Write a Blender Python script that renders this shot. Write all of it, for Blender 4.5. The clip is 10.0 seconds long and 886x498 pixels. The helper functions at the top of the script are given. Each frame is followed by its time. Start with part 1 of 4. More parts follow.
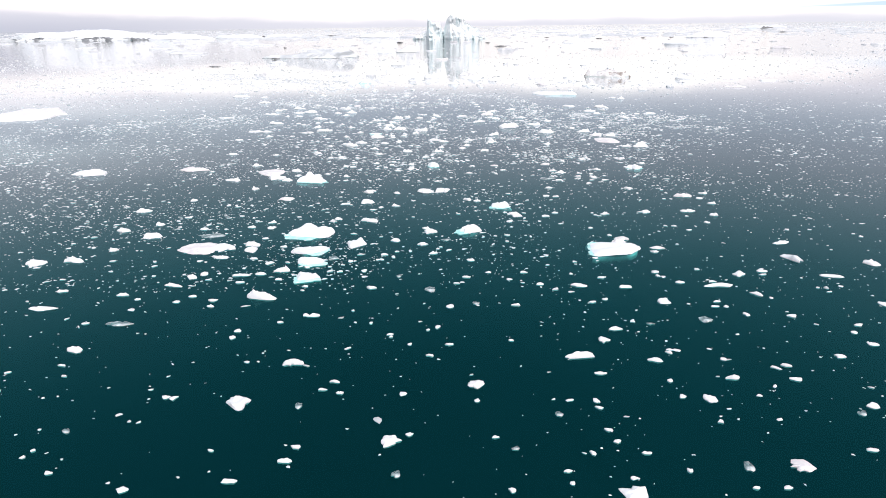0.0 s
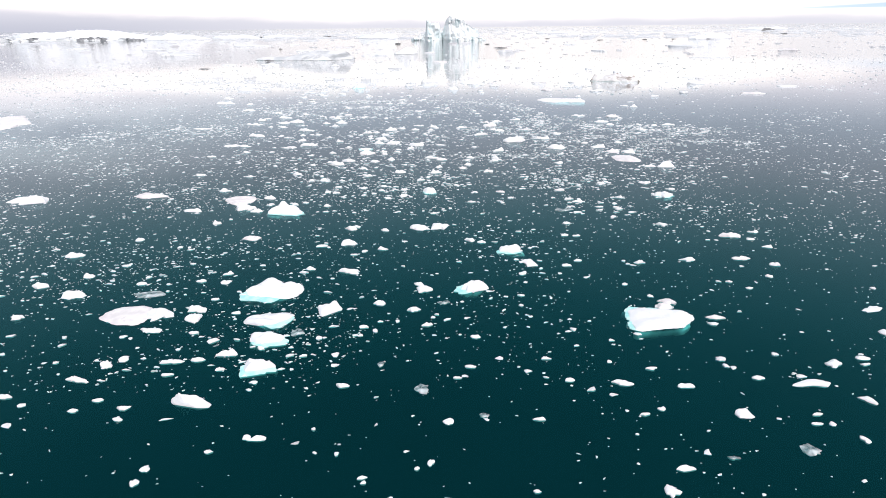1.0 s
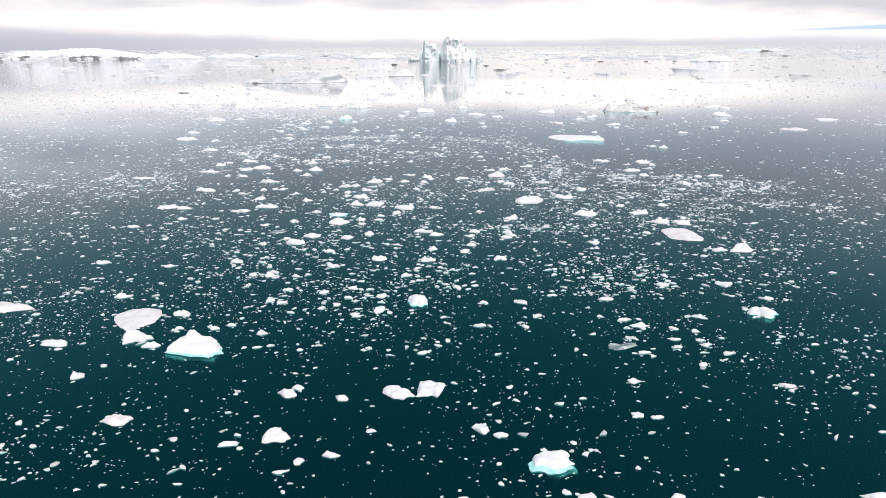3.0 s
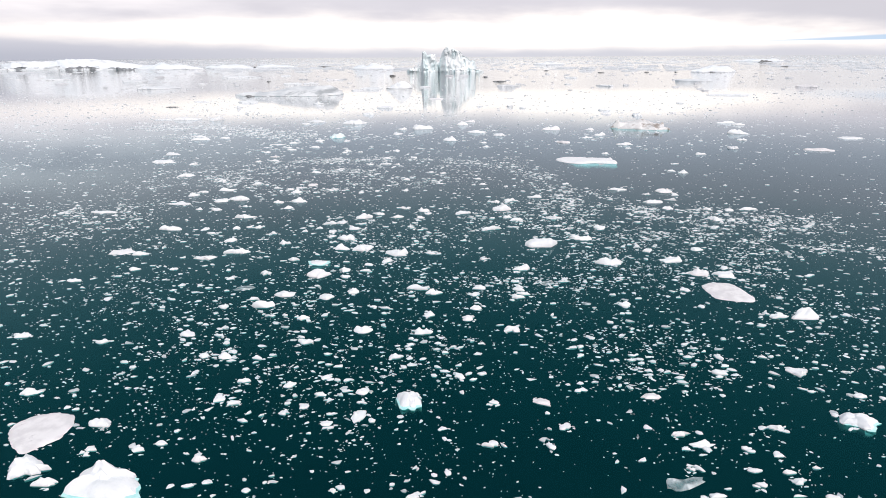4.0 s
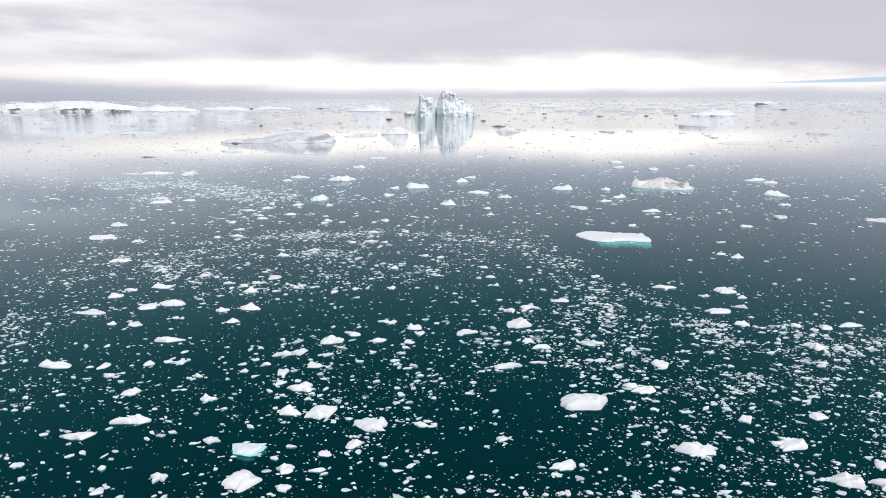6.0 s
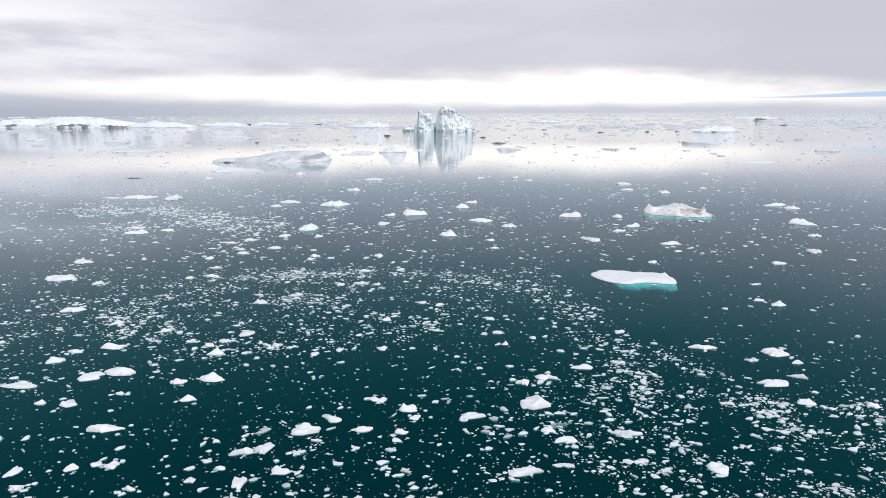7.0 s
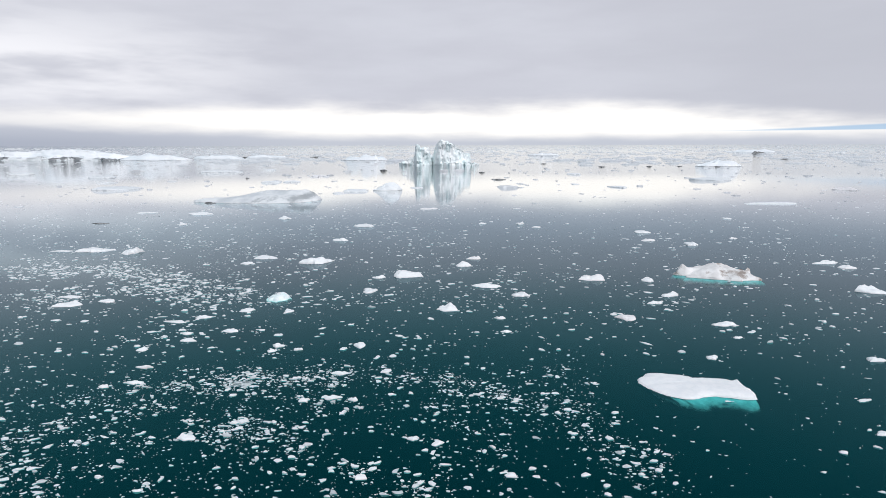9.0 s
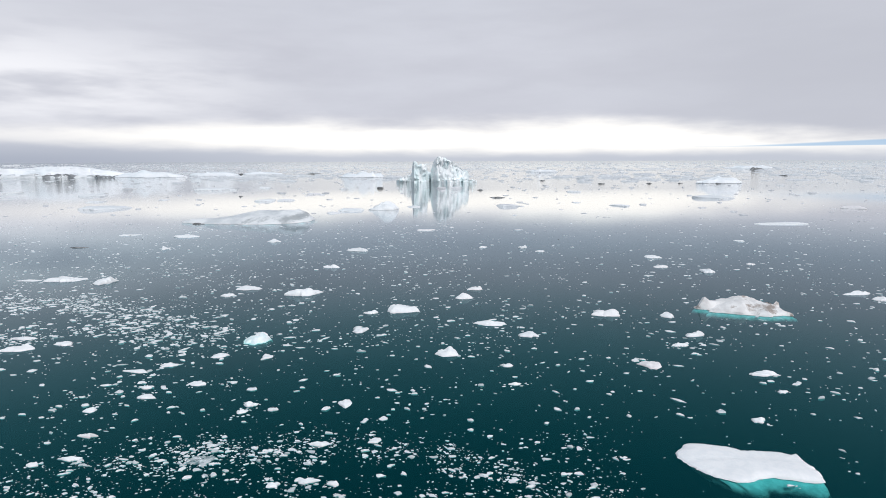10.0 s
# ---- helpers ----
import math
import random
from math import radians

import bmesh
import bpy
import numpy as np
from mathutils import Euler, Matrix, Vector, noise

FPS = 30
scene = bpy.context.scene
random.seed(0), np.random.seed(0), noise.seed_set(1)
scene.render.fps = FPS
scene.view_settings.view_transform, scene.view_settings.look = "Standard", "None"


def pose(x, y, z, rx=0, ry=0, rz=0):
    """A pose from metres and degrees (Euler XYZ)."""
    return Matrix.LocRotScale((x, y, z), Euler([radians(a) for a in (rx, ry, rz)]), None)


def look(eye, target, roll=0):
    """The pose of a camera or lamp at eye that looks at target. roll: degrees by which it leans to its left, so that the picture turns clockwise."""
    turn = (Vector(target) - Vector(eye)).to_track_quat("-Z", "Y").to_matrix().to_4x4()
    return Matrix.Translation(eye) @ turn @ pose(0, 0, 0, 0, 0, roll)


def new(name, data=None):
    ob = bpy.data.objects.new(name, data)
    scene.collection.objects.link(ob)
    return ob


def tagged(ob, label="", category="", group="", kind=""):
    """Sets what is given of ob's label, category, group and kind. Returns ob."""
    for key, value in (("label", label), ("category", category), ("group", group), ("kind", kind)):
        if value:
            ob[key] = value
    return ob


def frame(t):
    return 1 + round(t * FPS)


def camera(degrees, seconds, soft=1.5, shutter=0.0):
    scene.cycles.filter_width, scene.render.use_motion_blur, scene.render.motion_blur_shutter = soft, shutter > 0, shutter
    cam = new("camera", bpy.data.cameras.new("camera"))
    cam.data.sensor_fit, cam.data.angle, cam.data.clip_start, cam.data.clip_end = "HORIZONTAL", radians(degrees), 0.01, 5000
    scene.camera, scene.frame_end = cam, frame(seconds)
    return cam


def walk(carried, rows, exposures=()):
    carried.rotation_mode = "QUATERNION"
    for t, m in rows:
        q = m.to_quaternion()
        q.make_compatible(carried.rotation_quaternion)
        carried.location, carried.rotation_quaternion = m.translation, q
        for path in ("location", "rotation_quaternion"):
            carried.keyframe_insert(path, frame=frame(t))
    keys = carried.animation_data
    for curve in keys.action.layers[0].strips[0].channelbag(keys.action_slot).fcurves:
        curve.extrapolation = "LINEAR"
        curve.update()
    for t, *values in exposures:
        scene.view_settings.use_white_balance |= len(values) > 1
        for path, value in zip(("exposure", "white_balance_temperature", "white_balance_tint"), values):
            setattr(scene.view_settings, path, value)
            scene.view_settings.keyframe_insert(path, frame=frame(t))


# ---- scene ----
cam = camera(73.8, 10.0, soft=0.8)
PATH = [
    (0, (0.968, -4.047, 12.077), (0.926, -2.178, 11.368), -0.75),
    (0.5, (0.944, 0.051, 12.145), (0.904, 1.92, 11.435), -0.7),
    (1, (0.919, 4.096, 12.26), (0.881, 5.966, 11.553), -0.63),
    (1.5, (0.892, 8.095, 12.419), (0.857, 9.97, 11.722), -0.59),
    (2, (0.864, 12.057, 12.623), (0.831, 13.938, 11.943), -0.51),
    (2.5, (0.834, 15.987, 12.868), (0.804, 17.871, 12.2), -0.35),
    (4, (0.735, 27.64, 13.834), (0.711, 29.54, 13.211), -0.33),
    (4.5, (0.7, 31.494, 14.222), (0.678, 33.399, 13.613), -0.28),
    (5, (0.662, 35.34, 14.637), (0.641, 37.262, 14.085), -0.21),
    (5.5, (0.623, 39.178, 15.073), (0.606, 41.109, 14.551), -0.18),
    (7, (0.497, 50.674, 16.466), (0.486, 52.622, 16.012), -0.23),
    (7.5, (0.452, 54.501, 16.939), (0.444, 56.454, 16.508), -0.2),
    (8, (0.405, 58.327, 17.406), (0.399, 60.285, 17.001), -0.17),
    (8.5, (0.357, 62.149, 17.859), (0.353, 64.112, 17.477), -0.16),
    (9, (0.307, 65.965, 18.29), (0.305, 67.934, 17.937), -0.14),
    (9.5, (0.256, 69.775, 18.693), (0.257, 71.748, 18.364), -0.22),
    (10, (0.203, 73.574, 19.059), (0.209, 75.551, 18.758), -0.2),
]
walk(cam, [(t, look(eye, target, roll)) for t, eye, target, roll in PATH], [(0, 1.23, 6700, 16), (2.5, 1.09, 6750, 16), (5, 0.94, 6700, 14), (7, 0.84, 6440, 13), (10, 0.77, 6380, 11)])

# ---- world, sun ----
SUN_UP, SUN_TURN = radians(50), radians(150)


def link(tree, a, b):
    tree.links.new(a, b)


def node(tree, kind, **values):
    n = tree.nodes.new(kind)
    for key, value in values.items():
        if key in n.inputs:
            n.inputs[key].default_value = value
    return n


def math_node(tree, op, a, b=0.0, c=0.0, clamp=False):
    n = tree.nodes.new("ShaderNodeMath")
    n.operation, n.use_clamp = op, clamp
    for slot, v in zip(n.inputs, (a, b, c)):
        if isinstance(v, (int, float)):
            slot.default_value = v
        else:
            link(tree, v, slot)
    return n.outputs[0]


def step(tree, value, low, high):
    """0 below low, 1 above high, smooth between."""
    n = tree.nodes.new("ShaderNodeMapRange")
    n.interpolation_type = "SMOOTHSTEP"
    link(tree, value, n.inputs["Value"])
    for key, v in (("From Min", low), ("From Max", high)):
        if isinstance(v, (int, float)):
            n.inputs[key].default_value = v
        else:
            link(tree, v, n.inputs[key])
    return n.outputs["Result"]


def blend(tree, fac, a, b):
    n = tree.nodes.new("ShaderNodeMix")
    n.data_type = "RGBA"
    for slot, v in ((n.inputs[0], fac), (n.inputs[6], a), (n.inputs[7], b)):
        if isinstance(v, (int, float)):
            slot.default_value = v
        elif isinstance(v, tuple):
            slot.default_value = (*v, 1)
        else:
            link(tree, v, slot)
    return n.outputs[2]


def make_world():
    world = bpy.data.worlds.new("overcast_sky")
    world.use_nodes = True
    scene.world = world
    t = world.node_tree
    t.nodes.clear()
    out = t.nodes.new("ShaderNodeOutputWorld")
    where = t.nodes.new("ShaderNodeTexCoord")
    unit = t.nodes.new("ShaderNodeVectorMath")
    unit.operation = "NORMALIZE"
    link(t, where.outputs["Generated"], unit.inputs[0])
    parts = t.nodes.new("ShaderNodeSeparateXYZ")
    link(t, unit.outputs[0], parts.inputs[0])
    up = math_node(t, "MULTIPLY", math_node(t, "ARCSINE", parts.outputs[2]), 57.2958)
    turn = math_node(t, "MULTIPLY", math_node(t, "ARCTAN2", parts.outputs[0], parts.outputs[1]), 57.2958)

    def streaks(across, high, detail, seed):
        v = t.nodes.new("ShaderNodeCombineXYZ")
        link(t, math_node(t, "MULTIPLY", turn, across), v.inputs[0])
        link(t, math_node(t, "MULTIPLY", up, high), v.inputs[1])
        v.inputs[2].default_value = seed
        n = node(t, "ShaderNodeTexNoise", Scale=1.0, Detail=detail, Roughness=0.55)
        link(t, v.outputs[0], n.inputs["Vector"])
        return n.outputs["Fac"]

    soft, fine = streaks(0.05, 0.22, 4, 1.7), streaks(0.10, 0.5, 5, 6.1)
    # cloud deck: grey, lighter in rolls, dimmer overhead
    left = math_node(t, "SUBTRACT", 1.0, step(t, turn, -38, -8))
    rolls = math_node(t, "ADD", math_node(t, "MULTIPLY", soft, 0.65), math_node(t, "MULTIPLY", fine, 0.35))
    deck = blend(t, step(t, rolls, 0.28, 0.72), (0.55, 0.56, 0.615), (0.625, 0.64, 0.695))
    deck = blend(t, math_node(t, "MULTIPLY", left, 0.22), deck, (0.74, 0.755, 0.79))
    low_left = math_node(t, "MULTIPLY", left, math_node(t, "MULTIPLY", step(t, up, 1.5, 5.0), math_node(t, "SUBTRACT", 1.0, step(t, up, 6, 12.5))))
    deck = blend(t, math_node(t, "MULTIPLY", low_left, step(t, rolls, 0.37, 0.56)), deck, (0.9, 0.9, 0.92))
    deck = blend(t, math_node(t, "MULTIPLY", step(t, up, 10, 45), 0.85), deck, (0.15, 0.265, 0.345))
    deck = blend(t, math_node(t, "MULTIPLY", step(t, turn, 4, 34), 0.6), deck, (0.50, 0.515, 0.565))
    # bright clearing under the deck
    edge = math_node(t, "ADD", 3.5, math_node(t, "MULTIPLY", math_node(t, "SUBTRACT", fine, 0.5), 2.6))
    edge = math_node(t, "SUBTRACT", edge, math_node(t, "MULTIPLY", left, 0.75))
    edge = math_node(t, "SUBTRACT", edge, math_node(t, "MULTIPLY", step(t, turn, 12, 36), 1.7))
    clear = math_node(t, "SUBTRACT", 1.0, step(t, up, math_node(t, "SUBTRACT", edge, 1.3), math_node(t, "ADD", edge, 0.9)))
    sky = blend(t, clear, deck, (0.93, 0.915, 0.89))
    heart = math_node(t, "MULTIPLY", math_node(t, "POWER", clear, 3.0), math_node(t, "SUBTRACT", 1.0, math_node(t, "MULTIPLY", left, 0.55)))
    sky = blend(t, heart, sky, (1.10, 1.07, 1.0))
    # fog bank lying on the horizon, thicker to one side
    bank = math_node(t, "ADD", 1.15, math_node(t, "MULTIPLY", left, 1.0))
    bank = math_node(t, "ADD", bank, math_node(t, "MULTIPLY", math_node(t, "SUBTRACT", fine, 0.5), 1.5))
    fog = math_node(t, "SUBTRACT", 1.0, step(t, up, math_node(t, "SUBTRACT", bank, 1.1), math_node(t, "ADD", bank, 0.35)))
    sky = blend(t, fog, sky, blend(t, step(t, up, -0.1, 1.6), blend(t, left, (0.54, 0.57, 0.63), (0.40, 0.435, 0.51)), blend(t, left, (0.62, 0.64, 0.69), (0.52, 0.545, 0.61))))
    wedge = math_node(t, "MULTIPLY", step(t, turn, 24, 42), 0.5)
    gap_up = math_node(t, "SUBTRACT", up, 1.0)
    gap = math_node(t, "MULTIPLY", step(t, gap_up, -0.06, 0.03), math_node(t, "SUBTRACT", 1.0, step(t, math_node(t, "SUBTRACT", gap_up, wedge), -0.06, 0.10)))
    gap = math_node(t, "MULTIPLY", gap, math_node(t, "MULTIPLY", step(t, turn, 19, 33), math_node(t, "SUBTRACT", 1.0, step(t, turn, 45, 60))))
    sky = blend(t, math_node(t, "MULTIPLY", gap, 0.75), sky, (0.42, 0.60, 0.74))
    veil = node(t, "ShaderNodeBackground", Strength=0.62)
    link(t, sky, veil.inputs["Color"])
    # the open gap shows the sky itself
    air = t.nodes.new("ShaderNodeTexSky")
    air.sky_type, air.sun_disc = "NISHITA", False
    air.sun_elevation, air.sun_rotation = SUN_UP, SUN_TURN
    clean = node(t, "ShaderNodeBackground", Strength=0.115)
    lift = t.nodes.new("ShaderNodeVectorMath")
    lift.operation = "ADD"
    lift.inputs[1].default_value = (0, 0, 0.3)
    link(t, unit.outputs[0], lift.inputs[0])
    link(t, lift.outputs[0], air.inputs["Vector"])
    link(t, air.outputs[0], clean.inputs["Color"])
    both = t.nodes.new("ShaderNodeMixShader")
    link(t, math_node(t, "MULTIPLY", gap, 0.3), both.inputs[0])
    link(t, veil.outputs[0], both.inputs[1])
    link(t, clean.outputs[0], both.inputs[2])
    link(t, both.outputs[0], out.inputs[0])


make_world()
sun = new("sun", bpy.data.lights.new("sun", "SUN"))
sun.data.energy, sun.data.angle, sun.data.color = 1.15, radians(25), (1.0, 0.975, 0.95)
sun.matrix_world = look(Vector((math.sin(SUN_TURN) * math.cos(SUN_UP), math.cos(SUN_TURN) * math.cos(SUN_UP), math.sin(SUN_UP))) * 100, (0, 0, 0))


# ---- materials ----
def material(name):
    m = bpy.data.materials.new(name)
    m.use_nodes = True
    t = m.node_tree
    return m, t, t.nodes["Principled BSDF"]


def noise_at(t, scale, detail=4.0, stretch=None, rough=0.55):
    where = t.nodes.new("ShaderNodeTexCoord")
    n = node(t, "ShaderNodeTexNoise", Scale=scale, Detail=detail, Roughness=rough)
    if stretch:
        m = t.nodes.new("ShaderNodeMapping")
        m.inputs["Scale"].default_value = stretch
        link(t, where.outputs["Object"], m.inputs["Vector"])
        link(t, m.outputs[0], n.inputs["Vector"])
    else:
        link(t, where.outputs["Object"], n.inputs["Vector"])
    return n.outputs["Fac"]


def bump(t, p, height, strength, distance):
    b = node(t, "ShaderNodeBump", Strength=strength, Distance=distance)
    link(t, height, b.inputs["Height"])
    link(t, b.outputs[0], p.inputs["Normal"])
    return b


def ice_material(name, light, deep, scale, relief, dirt=None, amount=(0.52, 0.66), islands=None, stretch=None):
    m, t, p = material(name)
    shade = blend(t, step(t, noise_at(t, scale, 5, stretch), 0.36, 0.62), deep, light)
    if name.startswith("weathered"):
        own = t.nodes.new("ShaderNodeObjectInfo")
        shade = blend(t, math_node(t, "MULTIPLY", step(t, own.outputs["Random"], 0.5, 1.0), 0.4), shade, (0.70, 0.715, 0.74))
        shade = blend(t, math_node(t, "MULTIPLY", step(t, own.outputs["Random"], 0.28, 0.0), 0.35), shade, (0.86, 0.79, 0.78))
    if islands:
        geo = t.nodes.new("ShaderNodeNewGeometry")
        shade = blend(t, math_node(t, "MULTIPLY", step(t, geo.outputs["Random Per Island"], 0.66, 1.0), 0.7), shade, islands)
    # real dirt in some materials, painted hollows and shade in others
    if dirt:
        shade = blend(t, math_node(t, "MULTIPLY", step(t, noise_at(t, scale * 0.6, 6, stretch, 0.65), *amount), 0.85), shade, dirt)
    link(t, shade, p.inputs["Base Color"])
    p.inputs["Roughness"].default_value = 0.55
    bump(t, p, noise_at(t, scale * 4, 6), 0.6, relief)
    return m


SNOW = ice_material("weathered_white_ice", (0.90, 0.905, 0.91), (0.83, 0.85, 0.865), 2.3, 0.045)
BRASH = ice_material("brash_ice", (0.87, 0.87, 0.88), (0.72, 0.75, 0.77), 2.4, 0.03, islands=(0.38, 0.43, 0.45))
OLD = ice_material("pinkish_old_ice", (0.88, 0.845, 0.845), (0.74, 0.705, 0.71), 1.6, 0.05, (0.46, 0.43, 0.43), (0.60, 0.74))
# grey patches paint the low berg's shading along with its dirt
GREY = ice_material("grey_shade_snow_ice", (0.84, 0.845, 0.85), (0.62, 0.64, 0.66), 0.16, 0.6, (0.36, 0.38, 0.39), (0.56, 0.68), stretch=(1, 0.6, 2))
SOILED = ice_material("soiled_ice", (0.85, 0.83, 0.82), (0.70, 0.68, 0.67), 0.8, 0.08, (0.26, 0.20, 0.165), (0.52, 0.64))
BLACK = ice_material("debris_covered_ice", (0.30, 0.30, 0.30), (0.06, 0.06, 0.06), 0.9, 0.08)
BLUE = ice_material("wet_blue_ice", (0.88, 0.93, 0.93), (0.72, 0.85, 0.86), 1.4, 0.05)
# turquoise of shallow water painted into the ice colour
WATER_TINT = ice_material("water_tint_ice", (0.62, 0.90, 0.88), (0.36, 0.78, 0.76), 1.8, 0.02)
# pale colour stands in for aerial haze, upright dark bands paint shaded crevices
GLACIER = ice_material("glacier_ice_face", (0.95, 0.965, 0.97), (0.80, 0.92, 0.93), 0.12, 0.4, (0.30, 0.42, 0.46), (0.63, 0.72), stretch=(1.6, 1, 0.45))
# dark patches paint the shade of hollows that the cliff mesh lacks
PAINTED_HOLLOWS = ice_material("painted_hollow_cliff", (0.90, 0.91, 0.92), (0.74, 0.77, 0.79), 0.10, 0.6, (0.15, 0.16, 0.17), (0.54, 0.60), stretch=(0.7, 1, 1.2))
PACK = ice_material("far_pack_ice", (0.74, 0.75, 0.77), (0.66, 0.68, 0.70), 0.2, 0.1, islands=(0.62, 0.63, 0.66))
# lightened in colour to imitate distance haze
FIRN = ice_material("far_firn", (0.90, 0.91, 0.93), (0.78, 0.82, 0.85), 0.06, 0.4, (0.40, 0.42, 0.44), (0.64, 0.80), stretch=(0.5, 1, 1.5))


def glass_ice():
    m, t, p = material("clear_grey_ice")
    link(t, blend(t, step(t, noise_at(t, 3, 5), 0.4, 0.65), (0.38, 0.46, 0.48), (0.74, 0.79, 0.80)), p.inputs["Base Color"])
    p.inputs["Roughness"].default_value = 0.3
    link(t, math_node(t, "ADD", 0.35, math_node(t, "MULTIPLY", step(t, noise_at(t, 2.2, 6), 0.38, 0.66), 0.55)), p.inputs["Alpha"])
    bump(t, p, noise_at(t, 8, 5), 0.5, 0.03)
    return m


GLASS = glass_ice()


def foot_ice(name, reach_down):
    """Ice under the waterline, faded by alpha with depth to paint the water's dimming."""
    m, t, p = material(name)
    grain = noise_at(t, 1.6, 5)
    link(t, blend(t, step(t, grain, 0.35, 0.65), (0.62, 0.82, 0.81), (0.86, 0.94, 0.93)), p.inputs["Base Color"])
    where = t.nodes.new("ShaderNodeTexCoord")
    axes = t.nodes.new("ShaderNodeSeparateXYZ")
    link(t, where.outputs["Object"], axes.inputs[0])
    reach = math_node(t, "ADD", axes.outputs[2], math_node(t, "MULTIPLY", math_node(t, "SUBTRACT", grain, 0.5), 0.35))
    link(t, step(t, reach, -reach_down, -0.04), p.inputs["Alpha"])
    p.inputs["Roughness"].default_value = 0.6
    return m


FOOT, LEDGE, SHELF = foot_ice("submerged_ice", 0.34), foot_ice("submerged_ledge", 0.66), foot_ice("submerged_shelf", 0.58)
# grey and dark tones paint the backlit floes' shaded near sides
FAR = ice_material("far_floe_ice", (0.80, 0.80, 0.81), (0.60, 0.61, 0.63), 0.3, 0.2, (0.30, 0.29, 0.28), (0.62, 0.78), islands=(0.5, 0.5, 0.52))


def water_material():
    m, t, p = material("calm_sea_water")
    t.nodes.remove(p)
    out = t.nodes["Material Output"]
    ripple = math_node(t, "ADD", noise_at(t, 1.1, 3), math_node(t, "MULTIPLY", noise_at(t, 0.12, 2, (1, 1.6, 1)), 2.5))
    b = node(t, "ShaderNodeBump", Strength=0.15, Distance=0.004)
    link(t, ripple, b.inputs["Height"])
    # normal tilted away from the camera, which stretches the bright sky's reflection
    tilted_normal = node(t, "ShaderNodeCombineXYZ", Y=0.020, Z=1.0)
    link(t, tilted_normal.outputs[0], b.inputs["Normal"])
    clear = t.nodes.new("ShaderNodeBsdfTransparent")
    clear.inputs["Color"].default_value = (0.40, 0.94, 0.93, 1)
    murk = t.nodes.new("ShaderNodeBsdfDiffuse")
    murk.inputs["Color"].default_value = (0.0003, 0.044, 0.052, 1)
    body = node(t, "ShaderNodeMixShader", Fac=0.92)
    link(t, murk.outputs[0], body.inputs[1])
    link(t, clear.outputs[0], body.inputs[2])
    gloss = t.nodes.new("ShaderNodeBsdfGlossy")
    # faint breeze near by, flat calm far out
    where = t.nodes.new("ShaderNodeTexCoord")
    axes = t.nodes.new("ShaderNodeSeparateXYZ")
    link(t, where.outputs["Object"], axes.inputs[0])
    calm = step(t, math_node(t, "ADD", axes.outputs[1], math_node(t, "MULTIPLY", noise_at(t, 0.012, 3, (0.4, 1, 1)), 160)), 220, 460)
    link(t, math_node(t, "SUBTRACT", 0.060, math_node(t, "MULTIPLY", calm, 0.004)), gloss.inputs["Roughness"])
    link(t, b.outputs[0], gloss.inputs["Normal"])
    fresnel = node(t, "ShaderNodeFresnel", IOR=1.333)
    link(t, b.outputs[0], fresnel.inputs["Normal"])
    # reflection colour painted by angle: teal when steep, near white at grazing
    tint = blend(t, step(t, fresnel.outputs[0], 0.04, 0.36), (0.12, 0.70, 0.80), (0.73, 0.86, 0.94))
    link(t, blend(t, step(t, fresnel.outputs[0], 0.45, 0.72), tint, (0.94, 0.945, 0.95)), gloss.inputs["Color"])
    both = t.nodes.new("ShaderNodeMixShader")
    # gloss strength follows a Fresnel power curve, fitted to the camera's view
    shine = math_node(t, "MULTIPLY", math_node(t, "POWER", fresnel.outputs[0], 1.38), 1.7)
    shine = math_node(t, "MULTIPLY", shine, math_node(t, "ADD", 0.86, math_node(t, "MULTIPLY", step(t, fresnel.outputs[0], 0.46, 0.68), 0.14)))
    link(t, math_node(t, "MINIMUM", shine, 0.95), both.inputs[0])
    link(t, body.outputs[0], both.inputs[1])
    link(t, gloss.outputs[0], both.inputs[2])
    link(t, both.outputs[0], out.inputs["Surface"])
    return m


def murk_material(name, colour, clear):
    m, t, p = material(name)
    t.nodes.remove(p)
    out = t.nodes["Material Output"]
    d = t.nodes.new("ShaderNodeBsdfDiffuse")
    link(t, blend(t, noise_at(t, 0.03, 2), colour, tuple(c * 1.25 for c in colour)), d.inputs["Color"])
    if clear:
        c = t.nodes.new("ShaderNodeBsdfTransparent")
        c.inputs["Color"].default_value = (0.75, 0.97, 0.972, 1)
        mix = node(t, "ShaderNodeMixShader", Fac=clear)
        link(t, d.outputs[0], mix.inputs[1])
        link(t, c.outputs[0], mix.inputs[2])
        d = mix
    link(t, d.outputs[0], out.inputs["Surface"])
    return m


# ---- sea ----
def sheet(name, half, z, mat, label):
    bm = bmesh.new()
    bmesh.ops.create_grid(bm, x_segments=8, y_segments=8, size=half)
    me = bpy.data.meshes.new(name)
    bm.to_mesh(me)
    bm.free()
    me.materials.append(mat)
    ob = new(name, me)
    ob.location = (0, 0, z)
    return tagged(ob, label, "sea", kind="structure")


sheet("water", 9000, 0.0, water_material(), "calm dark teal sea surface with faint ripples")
sheet("ground", 9000, -60.0, murk_material("deep_water", (0.0004, 0.029, 0.035), 0), "dark deep water below everything")


# ---- ice ----
count = [0]
AFLOAT = []


def part(name, bm, mat, parent=None, label=""):
    me = bpy.data.meshes.new(name)
    for f in bm.faces:
        f.smooth = True
    bm.to_mesh(me)
    bm.free()
    me.set_sharp_from_angle(angle=radians(34))
    me.materials.append(mat)
    ob = new(name, me)
    if parent:
        ob.parent = parent
    return tagged(ob, label)


